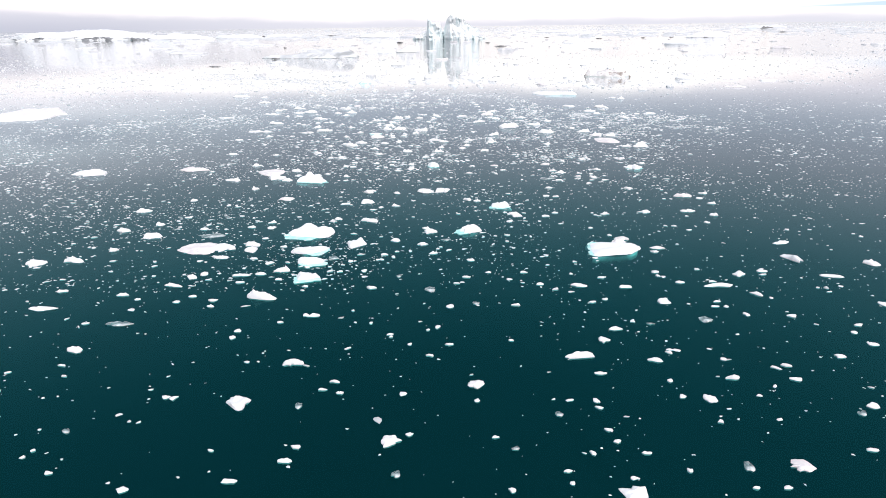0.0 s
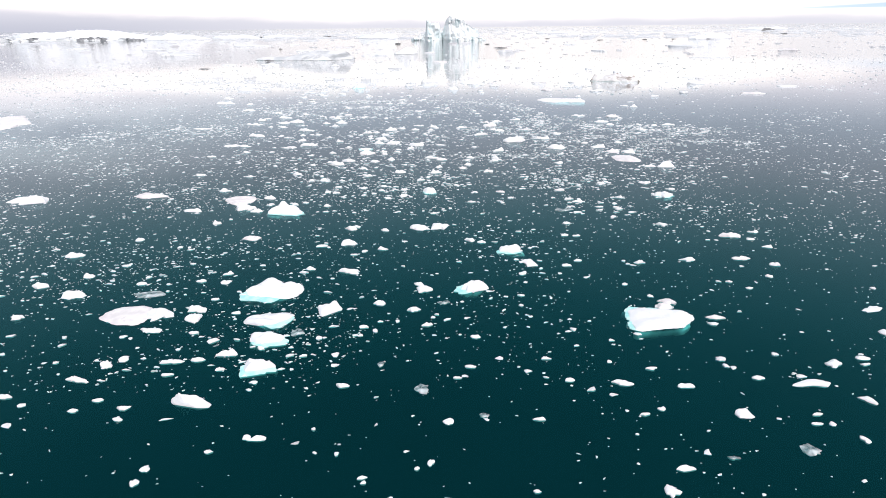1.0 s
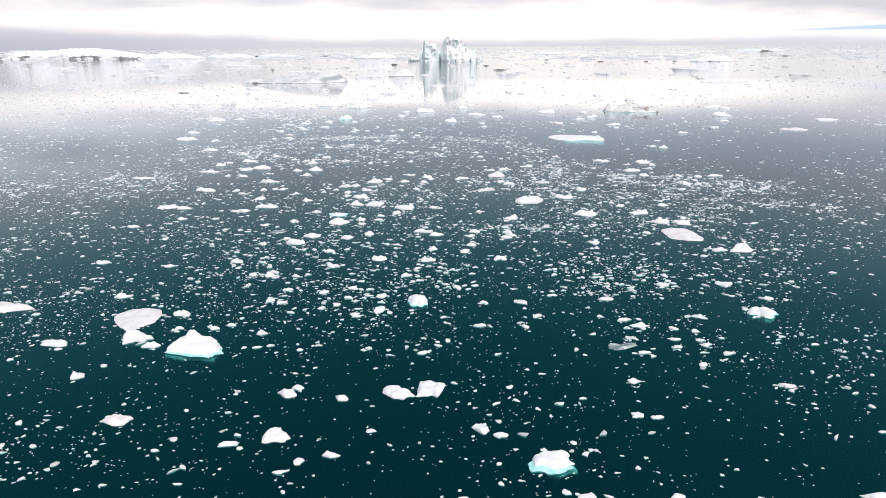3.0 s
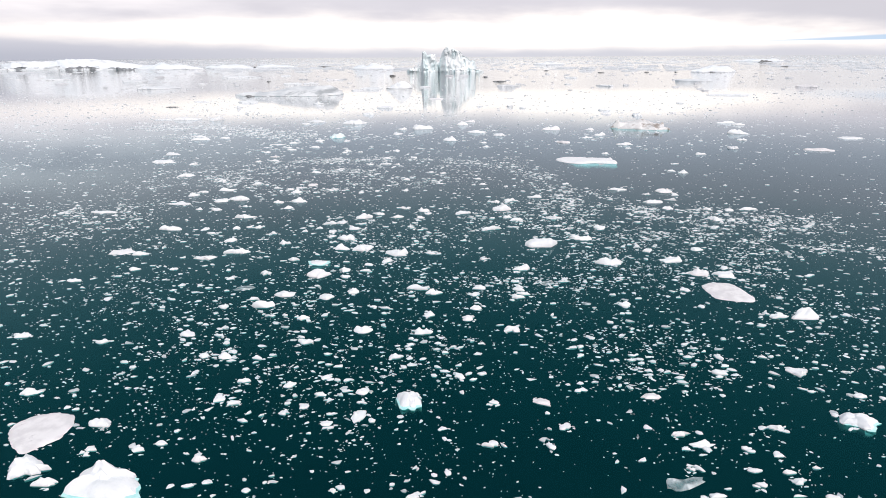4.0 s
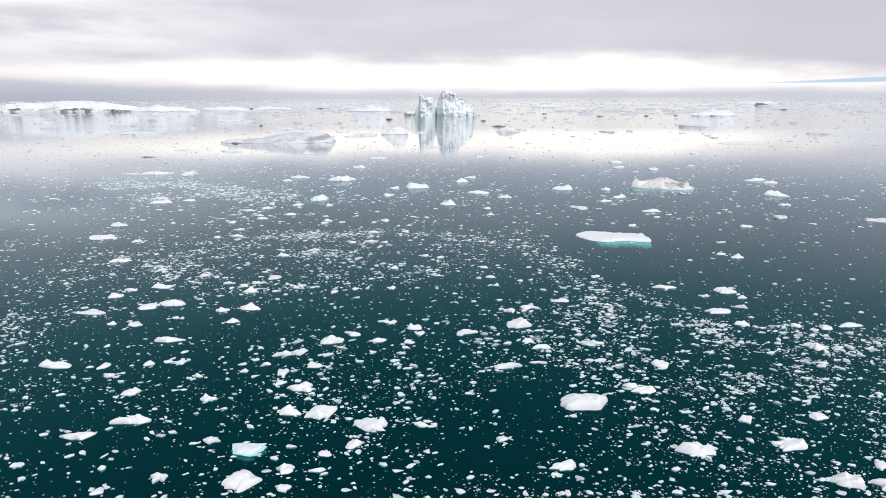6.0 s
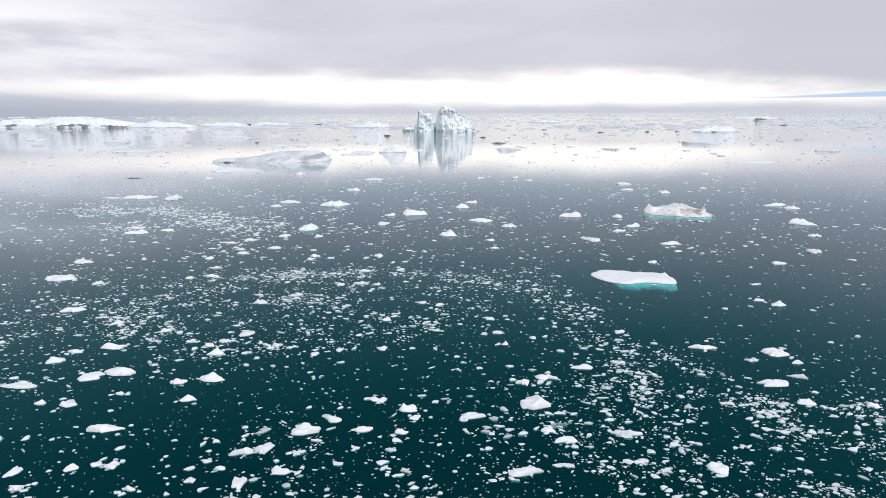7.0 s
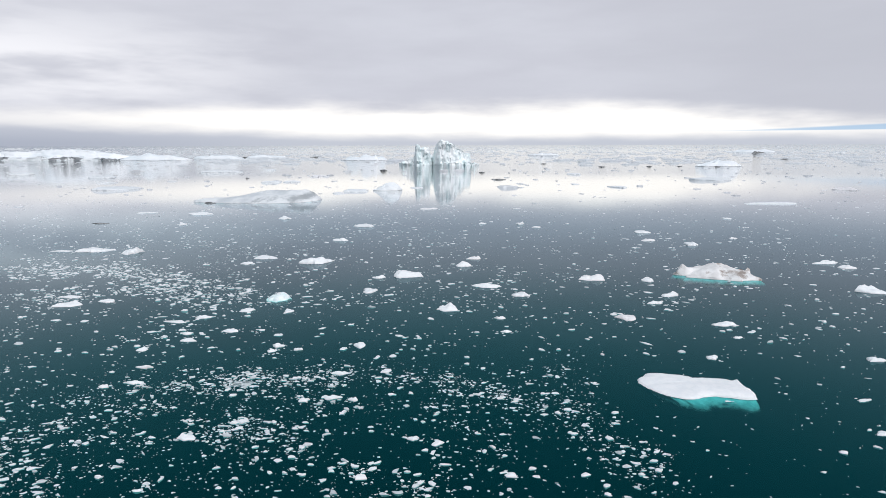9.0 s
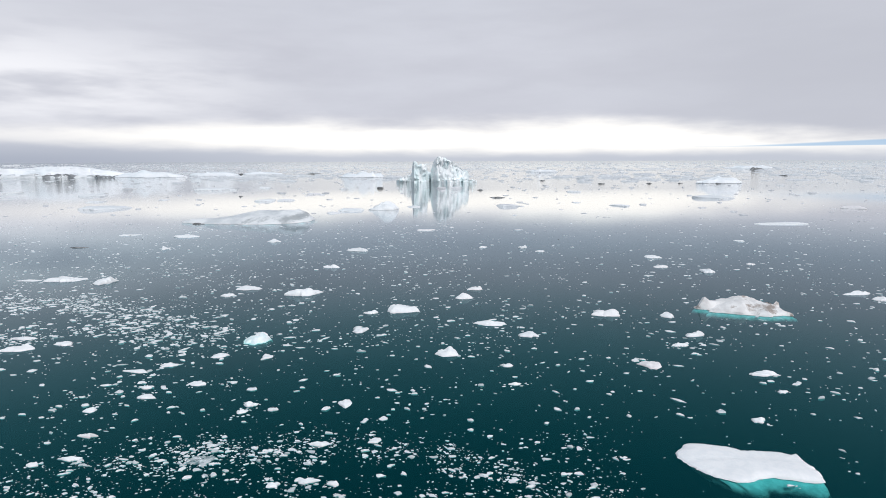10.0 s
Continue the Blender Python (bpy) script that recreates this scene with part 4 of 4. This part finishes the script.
chunk(-30.19, 155.32, 1.76, 1.54, 0.33)
chunk(-19.53, 156.51, 5.24, 3.1, 0.67)
chunk(5.18, 159.15, 2.18, 1.59, 0.34)
chunk(-28.42, 159.71, 3.71, 1.68, 0.34)
chunk(-52.80, 165.21, 3.24, 4.68, 0.65)
plate(-65.90, 166.64, 3.97, 1.39, 0.18)
chunk(-60.24, 167.00, 6.04, 3.36, 0.56)
chunk(45.31, 172.25, 2.13, 3.19, 0.43)
chunk(39.20, 176.59, 2.81, 1.82, 0.31)
chunk(-19.44, 177.47, 3.03, 1.76, 0.31)
chunk(56.30, 178.57, 1.64, 1.33, 0.21)
chunk(41.35, 186.92, 3.1, 2.56, 0.39)
chunk(20.71, 194.58, 2.12, 1.97, 0.3)
chunk(-17.31, 197.76, 4.84, 3.75, 0.55)
chunk(-59.76, 200.15, 1.72, 2.57, 0.34)
chunk(17.82, 200.15, 1.97, 2.58, 0.37)
chunk(9.31, 200.89, 1.73, 1.72, 0.25)
dark(-79.86, 202.77, 4.49, 2.58, 0.31)
chunk(69.30, 209.21, 1.84, 2.18, 0.27)
chunk(-38.99, 210.95, 3.46, 2.58, 0.34)
chunk(-63.74, 220.94, 6.86, 4.38, 0.5)
plate(-79.39, 223.86, 5.2, 1.99, 0.22)
plate(-3.79, 231.98, 4.9, 2.76, 0.29)
plate(99.71, 244.78, 16.61, 5.82, 0.33)
# dark lump added for the low berg's shaded undercut and dirty end
dark(-74.23, 254.52, 4.54, 4.64, 0.44)
dark(-62.74, 272.01, 1.53, 2.3, 0.46)
plate(-38.33, 286.15, 5.31, 7.97, 0.32)
plate(-33.80, 296.53, 9.92, 14.89, 0.6)
dirty(158.22, 299.13, 10.2, 13.5, 0.89)
plate(-135.34, 309.87, 18.38, 15.46, 1.04)
plate(-10.90, 312.77, 5.52, 7.66, 0.33)
plate(73.63, 314.52, 6.99, 10.26, 0.42)
plate(28.82, 316.07, 4.2, 6.3, 0.25)
plate(59.82, 333.92, 3.5, 5.25, 0.21)
plate(-160.41, 349.74, 6.38, 9.56, 0.38)
plate(-73.36, 353.84, 8.11, 12.17, 0.49)
plate(-82.79, 354.15, 9.22, 13.83, 0.55)
plate(133.38, 363.25, 15.27, 18.68, 0.92)
dark(28.32, 369.37, 8.61, 11.69, 0.72)
dark(-105.40, 385.59, 2.72, 4.09, 0.76)
plate(-189.76, 397.95, 14.48, 16.23, 0.79)
plate(-71.08, 405.69, 7.68, 11.51, 0.46)
plate(78.09, 420.61, 8.03, 12.04, 0.48)
plate(-257.31, 427.42, 11.63, 16.39, 0.68)
dark(24.75, 444.41, 4.31, 6.47, 0.72)
plate(-145.43, 460.84, 26.38, 21.47, 0.94)
dark(-40.99, 476.50, 5.55, 8.33, 1.4)
plate(-121.71, 486.53, 7.94, 11.92, 0.48)
dark(211.96, 528.26, 8.84, 13.26, 0.88)
dark(123.47, 529.21, 6.2, 9.3, 0.89)
dark(186.31, 534.45, 4.46, 6.69, 0.67)
dark(162.38, 535.07, 5.39, 8.08, 0.9)
dark(89.90, 599.82, 6.11, 9.17, 0.76)
dark(185.50, 648.21, 7.8, 11.7, 0.84)
dark(381.59, 729.10, 12.89, 19.34, 1.4)
dark(-358.87, 830.18, 8.91, 13.36, 1.4)
dark(-263.99, 868.19, 23.39, 35.08, 1.4)
dark(-170.72, 879.23, 20.56, 30.83, 1.4)
plate(721.30, 1160.41, 32.03, 48.04, 1.4)

# ---- long white floe and soiled berg ----
piece("ice_floe", 19.3, 108.35, 7.8, 4.75, 0.45, SNOW, "long white snow-covered floe with a wide turquoise foot", "ice floe", foot=0.03, turn=0, flat=0.97, squeeze=(0.84, 0.4), ripple=0.1, lean=(0.0, -1.0), deep=0.9, peaks=((0.44, 0.05, 0.03, 0.55), (0.1, 0.3, 0.1, 0.12)),
      radii=[0.99, 0.99, 0.95, 0.87, 0.72, 0.64, 0.58, 0.56, 0.68, 0.88, 1.05, 1.18, 1.15, 1.1, 1.07, 0.97, 0.9, 0.86, 0.85, 0.84, 0.85, 0.87, 0.89, 0.79, 0.69, 0.65, 0.69, 0.89, 1.23, 1.17, 1.07, 1.02])
piece("soiled_berg", 38.1, 146.4, 10.8, 6.6, 1.45, SOILED, "low white berg with brown dirt streaks and turquoise waterline", "berg", foot=0.06, turn=-7, flat=0.2, rough=0.07, lean=(-0.15, -0.5), deep=0.7, ripple=0.12,
      peaks=((-0.42, 0.0, 0.05, 1.3), (-0.24, 0.1, 0.1, 0.1), (0.02, 0.12, 0.13, 0.5), (0.1, 0.05, 0.04, 0.3), (0.2, 0.1, 0.06, 0.25), (0.3, 0.05, 0.03, 0.3), (0.4, 0.0, 0.045, 1.0)))
piece("low_berg", -60.5, 260.5, 40.0, 25.0, 2.3, GREY, "broad low snowy berg with grey shading in its colour, dirty end", "berg", foot=0.03, turn=2, flat=0.6, deep=1.2, lean=(1.5, -0.5),
      radii=[1.0, 1.02, 1.02, 1.0, 0.98, 0.95, 0.9, 0.86, 0.84, 0.9, 1.1, 1.28, 1.2, 0.95, 0.8, 0.72, 0.7, 0.72, 0.78, 0.86, 0.92, 0.98],
      peaks=((0.22, 0.12, 0.2, 0.45), (0.02, 0.2, 0.12, 0.35), (0.36, 0.1, 0.06, 0.3), (-0.34, 0.0, 0.16, -0.45), (0.33, -0.2, 0.05, 0.4), (0.12, -0.3, 0.04, 0.4), (-0.1, -0.1, 0.06, 0.3)))
# another dark lump put in for that berg's shaded waterline and dirt
piece("debris_ice_lump", -72.4, 250.8, 5.2, 2.0, 0.3, BLACK, "dark debris-covered lump of ice", "ice lump", "dark lumps", flat=0.3, rough=0.4)
piece("low_berg", -21.8, 301.0, 11.5, 8.0, 2.5, SNOW, "small white round-topped block of a berg", "berg", turn=0, flat=0.6, rough=0.06, peaks=((0.2, 0.1, 0.25, 0.3), (-0.3, 0.0, 0.2, -0.25)))
piece("low_berg", 216.00, 535.00, 36.0, 20.0, 5.6, FIRN, "pale pyramid-shaped berg in the haze", "berg", turn=0, flat=0.0, rough=0.06)
piece("debris_berg", 530.00, 1068.00, 26.0, 12.0, 3.4, BLACK, "dark debris-covered berg near the horizon", "berg", turn=0, flat=0.1, rough=0.1, peaks=((-0.3, 0, 0.12, 0.6), (0.3, 0, 0.12, 0.3)))


# ---- towering iceberg ----
def tower(name, knots, x0, y0, deep, parent, label, seed):
    """A cliffed block whose skyline runs through knots (across, height)."""
    bm = bmesh.new()
    a, b = knots[0][0], knots[-1][0]
    cols, rows = 72, 24
    skin = []
    for i in range(cols + 1):
        u = a + (b - a) * i / cols
        k = next(k for k in range(len(knots) - 1) if u <= knots[k + 1][0] + 1e-6)
        (p, q), (r, s) = knots[k], knots[k + 1]
        high = q + (s - q) * (u - p) / (r - p)
        high += 1.5 * noise.noise((u * 0.33, seed, 0)) + 0.7 * noise.noise((u * 1.1, seed, 3))
        col = []
        for j in range(rows + 1):
            v = j / rows
            zz = high * min(1, v / 0.62)
            flute = 1.8 * noise.noise((u * 0.13, zz * 0.13, seed)) + 1.3 * noise.noise((u * 0.4, zz * 0.4, seed + 5)) + 0.4 * noise.noise((u * 1.0, zz * 0.6, seed + 7))
            flute -= 7.0 * max(0, noise.noise((u * 0.5, zz * 0.16, seed + 9)) - 0.36)
            if v < 0.62:
                z, y = high * (v / 0.62), -deep * 0.5 * (1 - 0.25 * v) - flute
            else:
                s2 = (v - 0.62) / 0.38
                z, y = high * (1 - 0.75 * s2 ** 1.5), -deep * 0.42 + deep * 0.9 * s2
            side = min(i, cols - i) / cols
            y *= min(1, 0.35 + side * 4)
            col.append(bm.verts.new((u, y, z - 0.6)))
        skin.append(col)
    for p, q in zip(skin, skin[1:]):
        for j in range(rows):
            bm.faces.new((p[j], q[j], q[j + 1], p[j + 1]))
    bm.faces.new(skin[0])
    bm.faces.new(skin[-1][::-1])
    bm.faces.new([c[0] for c in skin][::-1] + [c[-1] for c in skin])
    bmesh.ops.recalc_face_normals(bm, faces=bm.faces)
    ob = part(name, bm, GLACIER, parent, label)
    ob.location = (x0, y0, 0)
    return ob


iceberg = tagged(new("iceberg"), "towering pale blue iceberg with fluted cliffs and a notch", "iceberg")
iceberg.location = (-7, 593, 0)
tower("left_pinnacle", [(-18.5, 5), (-17.6, 12), (-17.0, 18.5), (-14.0, 17.5), (-12.0, 14.5), (-9.0, 16), (-5.2, 15.5), (-4.0, 8), (-3.0, 3)], 0, 0, 20, iceberg, "fluted blue-grey ice pinnacle", 2.0)
tower("main_pinnacle", [(-1.5, 9), (0.8, 17.5), (3.6, 21), (6.5, 22.3), (10.0, 20.5), (13.0, 19.5), (17.0, 17.5), (21.0, 14), (26.0, 10.5), (30.5, 9.5), (31.8, 4)], 0, 0, 26, iceberg, "broad fluted ice pinnacle sloping to one side", 11.0)
tower("saddle", [(-8.0, 6), (-5.0, 8), (-1.0, 9), (3.0, 9), (6.0, 6)], 0, 9, 12, iceberg, "pale ice saddle between pinnacles", 21.0)
tower("low_shelf", [(-32.0, 1.5), (-27.0, 3.5), (-22.0, 6.0), (-18.0, 8.0), (-14.0, 6.0)], 0, 4, 14, iceberg, "low ice shelf", 31.0)
tower("low_apron", [(8.0, 2.5), (16.0, 2.2), (24.0, 3.5), (32.0, 2.6), (38.0, 1.2)], 0, -12, 8, iceberg, "low ice apron", 41.0)

for bx, by, bw, bd, bh in ((-335, 760, 85, 40, 6), (-278, 800, 62, 30, 4.5), (-236, 860, 52, 30, 3.6), (-88, 722, 52, 26, 5.5), (150, 960, 46, 20, 4), (610, 1250, 90, 30, 5)):
    piece("low_berg", bx, by, bw, bd, bh, FIRN, "low rubbly white berg in the distance", "berg", "distant low bergs", turn=0, flat=0.2, rough=0.25, peaks=[(((k * 37 + bw) % 17 - 8) / 18, ((k * 23) % 9 - 5) / 14, 0.05 + 0.02 * (k % 3), 0.5 - 0.3 * (k % 4)) for k in range(9)])

tabular = tagged(new("tabular_berg"), "long snow-domed berg with a dark-patched ice cliff", "berg")
tabular.location = (-452, 770, 0)
tower("snow_dome", [(-110, 5), (-85, 8), (-60, 10.5), (-38, 10), (-10, 12.5), (22, 13), (40, 11), (65, 7.5), (85, 4.5), (100, 2)], 0, 22, 60, tabular, "snow dome", 51.0).data.materials[0] = FIRN
tower("ice_cliff", [(-112, 2.5), (-90, 4.8), (-74, 2.2), (-50, 4.6), (-34, 2.4), (-12, 5.2), (2, 3.0), (24, 4.6), (40, 2.0), (58, 3.6), (74, 1.6), (92, 2.6), (108, 0.9)], 0, -12, 18, tabular, "grey ice cliff with shaded hollows painted dark", 61.0).data.materials[0] = PAINTED_HOLLOWS


# ---- broken ice ----
STREAKS = [
    # polyline (x, y)..., half width, pieces per square metre
    ([(12, 84), (15, 80), (20, 75.5), (25, 71.5), (31, 69)], 3.0, 17.0),
    ([(9, 76), (15, 73), (21, 69)], 3.6, 9.0),
    ([(15, 82), (19, 79), (24, 77.5), (31, 76)], 2.5, 13.0),
    ([(-9, 77), (-2, 76), (6, 75)], 2.2, 6.0),
    ([(8, 86), (14, 78), (20, 74), (32, 71)], 3.0, 5.0),
    ([(-46, 74), (-36, 77), (-28, 80)], 4.0, 9.0),
    ([(-30, 91), (-29, 97), (-24, 106), (-16, 110.5)], 2.2, 8.0),
    ([(-17, 110.5), (-7.5, 110), (0, 109), (7, 105)], 1.7, 14.0),
    ([(6.5, 105), (9.5, 101), (11.5, 95), (12.2, 89), (11, 85)], 1.8, 5.5),
    ([(-15, 103), (-6, 98), (-2.5, 93.5), (3, 99)], 1.8, 8.0),
    ([(-20, 106), (-12, 106.5), (-3, 104.5)], 2.2, 7.0),
    ([(-31, 101), (-21, 98.5), (-16, 101)], 2.4, 8.0),
    ([(-25, 93), (-14, 90.5), (-7, 90.5)], 2.6, 6.0),
    ([(-60, 151), (-48, 150), (-40, 145), (-27, 135)], 3.4, 8.0),
    ([(-47, 136), (-38, 138)], 3.0, 4.0),
    ([(-60, 176), (-45, 170), (-30, 166)], 5.0, 0.5),
    ([(-40, 82), (-28, 88), (-20, 93)], 3.0, 2.0),
]


def crowd(x, y):
    """Pieces of broken ice per square metre."""
    if y < -25 or abs(x) > 55 + 0.85 * max(0, y):
        return 0.0
    if y < 22 and y > -26:
        r = 1.1 if x > 5 else 0.75
    elif y < 42:
        r = 4.4 if x < -3 else 1.5 if y < 35 else 2.4
    elif y < 50:
        r = 5.0 if x < -7 else 5.2 if x < 4 else 2.8
    elif y < 74:
        r = 3.8 if x < -8 else 4.6 if x < 24 else 2.8
        if -9 < x < 14 and y < 64:
            r *= 1.7 if x < 0 else 2.1
        elif y > 64 and 0 < x < 14:
            r *= 0.75
    elif y < 92:
        r = 1.7 if x < 14 else 1.1
    elif y < 113:
        r = 1.75 if x < 12 else 0.3
    elif y < 150:
        r = 0.6 if x < 10 else 0.3
    else:
        r = (0.5 if x < 5 else 0.25) * math.exp(-(y - 150) / 75)
    r *= 1.25 if 24 < y < 75 and x < 14 else 1.05
    r *= 0.35 + 1.5 * max(0.0, 0.5 + 1.1 * noise.noise((x * 0.13, y * 0.13, 4))) ** 1.3
    r *= 0.95 + 2.8 * max(0.0, noise.noise((x * 0.8, y * 0.8, 7)))
    for line, half, more in STREAKS:
        near = 99.0
        for (ax, ay), (bx, by) in zip(line, line[1:]):
            k = max(0.0, min(1.0, ((x - ax) * (bx - ax) + (y - ay) * (by - ay)) / ((bx - ax) ** 2 + (by - ay) ** 2)))
            near = min(near, math.hypot(x - ax - k * (bx - ax), y - ay - k * (by - ay)))
        near += 1.5 * half * noise.noise((x * 0.35, y * 0.35, 9)) + 1.6 * half * noise.noise((x * 0.12, y * 0.12, 13))
        if near < 2.4 * half:
            r += more * math.exp(-((max(0.0, near) / half) ** 2)) * (0.5 + 2.6 * max(0.0, noise.noise((x * 0.55, y * 0.55, 17)) + 0.12))
    return r


def bits(name, spots, mat, label, seed, rise=0.65):
    """Many small uneven pieces (x, y, size) in one mesh."""
    rnd = random.Random(seed)
    forms = []
    for _ in range(24):
        n = rnd.choice((5, 6, 7, 8))
        radii = outline(rnd, n, 0.34, 0.6, 0.34)
        long = rnd.uniform(0.3, 0.9)
        form = [(0, 0, rnd.uniform(0.04, 0.12))]
        for f, z in ((0.72, rnd.uniform(0.04, 0.10)), (1.0, 0.0), (0.9, -0.12)):
            form += [(f * r * 0.5 * math.cos(6.2832 * i / n), f * r * 0.5 * long * math.sin(6.2832 * i / n), z * (rnd.uniform(0.6, 1.3) if f < 1 else 1)) for i, r in enumerate(radii)]
        faces = [(0, 1 + i, 1 + (i + 1) % n) for i in range(n)]
        for k in (0, 1):
            faces += [(1 + k * n + i, 1 + (k + 1) * n + i, 1 + (k + 1) * n + (i + 1) % n, 1 + k * n + (i + 1) % n) for i in range(n)]
        forms.append((np.array(form), faces))
    verts, faces, base = [], [], 0
    for x, y, s in spots:
        form, f = forms[rnd.randrange(24)]
        a = rnd.gauss(0, 0.5)
        c, q = math.cos(a) * s, math.sin(a) * s
        up = s * rnd.uniform(0.6, 1.5) if s < 1 else s * rise
        p = np.stack([x + form[:, 0] * c - form[:, 1] * q, y + form[:, 0] * q + form[:, 1] * c, form[:, 2] * up + 0.005], 1)
        verts.append(p)
        faces += [tuple(i + base for i in face) for face in f]
        base += len(form)
    me = bpy.data.meshes.new(name)
    me.from_pydata(np.concatenate(verts).tolist(), [], faces)
    me.materials.append(mat)
    ob = new(name, me)
    return tagged(ob, label, "brash ice", kind="stuff")


def scatter(y0, y1, seed, most, size, spread, top):
    rnd = random.Random(seed)
    spots = []
    y = y0
    while y < y1:
        wide = 55 + 0.85 * max(0, y)
        for _ in range(int(2 * wide * most)):
            px, py = rnd.uniform(-wide, wide), y + rnd.random()
            if rnd.random() * most < crowd(px, py):
                spots.append((px, py, min(top, max(0.06, size * math.exp(rnd.gauss(0, spread))))))
        y += 1.0
    return spots


def crumbs(y0, y1, seed):
    """Small bits that have broken off the pieces and drift beside them."""
    rnd = random.Random(seed)
    spots = []
    for x, y, w, d in AFLOAT:
        if max(40, y0) <= y < y1 and 0.25 < w < 5:
            for _ in range(rnd.choice((0, 1, 2, 3, 4, 6))):
                a, k = rnd.uniform(0, 6.28), rnd.uniform(0.55, 0.95)
                spots.append((x + k * w * math.cos(a), y + k * d * math.sin(a) * 1.2, min(0.45, 0.14 * math.exp(rnd.gauss(0, 0.55)) * (1 + y / 120))))
    return spots


bits("brash_ice", scatter(-25, 50, 3, 14.0, 0.076, 0.82, 0.4) + crumbs(-25, 50, 21), BRASH, "loose small white ice bits strewn over dark water", 5)
bits("brash_ice", scatter(50, 75, 4, 34.0, 0.086, 0.9, 0.5) + crumbs(50, 75, 22), BRASH, "crowded small white ice bits drifting in patches", 6)
bits("brash_ice", scatter(75, 115, 5, 34.0, 0.112, 0.88, 0.65) + crumbs(75, 115, 23), BRASH, "curving streaks of fine white brash ice", 7)
bits("brash_ice", scatter(115, 260, 6, 7.0, 0.22, 0.8, 1.2) + crumbs(115, 260, 24), BRASH, "scattered white ice bits on still water", 8)


def far_spots(seed):
    rnd = random.Random(seed)
    spots = []
    for _ in range(2600):
        y = 230 * math.exp(rnd.random() ** 0.8 * 2.5)
        x = rnd.uniform(-0.95, 0.95) * y
        if (abs(x) < 45 and 480 < y < 600) or (x < -330 and 640 < y < 860):
            continue
        spots.append((x, y, (y / 230) ** 0.9 * 1.05 * math.exp(rnd.gauss(0, 0.6))))
    return spots


def pack_spots(seed):
    """Loose pack of low floes that closes up towards the horizon."""
    rnd = random.Random(seed)
    spots = []
    while len(spots) < 6000:
        y = 560 + 2600 * rnd.random() ** 1.25
        x = rnd.uniform(-0.95, 0.95) * y
        if rnd.random() > min(1, (y - 540) / 260) * (0.25 + 1.4 * max(0, 0.5 + noise.noise((x * 0.006, y * 0.004, 3)))):
            continue
        if (abs(x + 2) < 60 and y < 625) or (-580 < x < -330 and 680 < y < 860):
            continue
        spots.append((x, y, min(34, 9.0 * math.exp(rnd.gauss(0, 0.6)))))
    return spots


bits("pack_ice", pack_spots(17), PACK, "pale broken pack ice closing up towards the horizon", 18, 0.3)
bits("distant_floes", far_spots(11), FAR, "distant pale floes strewn to the horizon", 12)
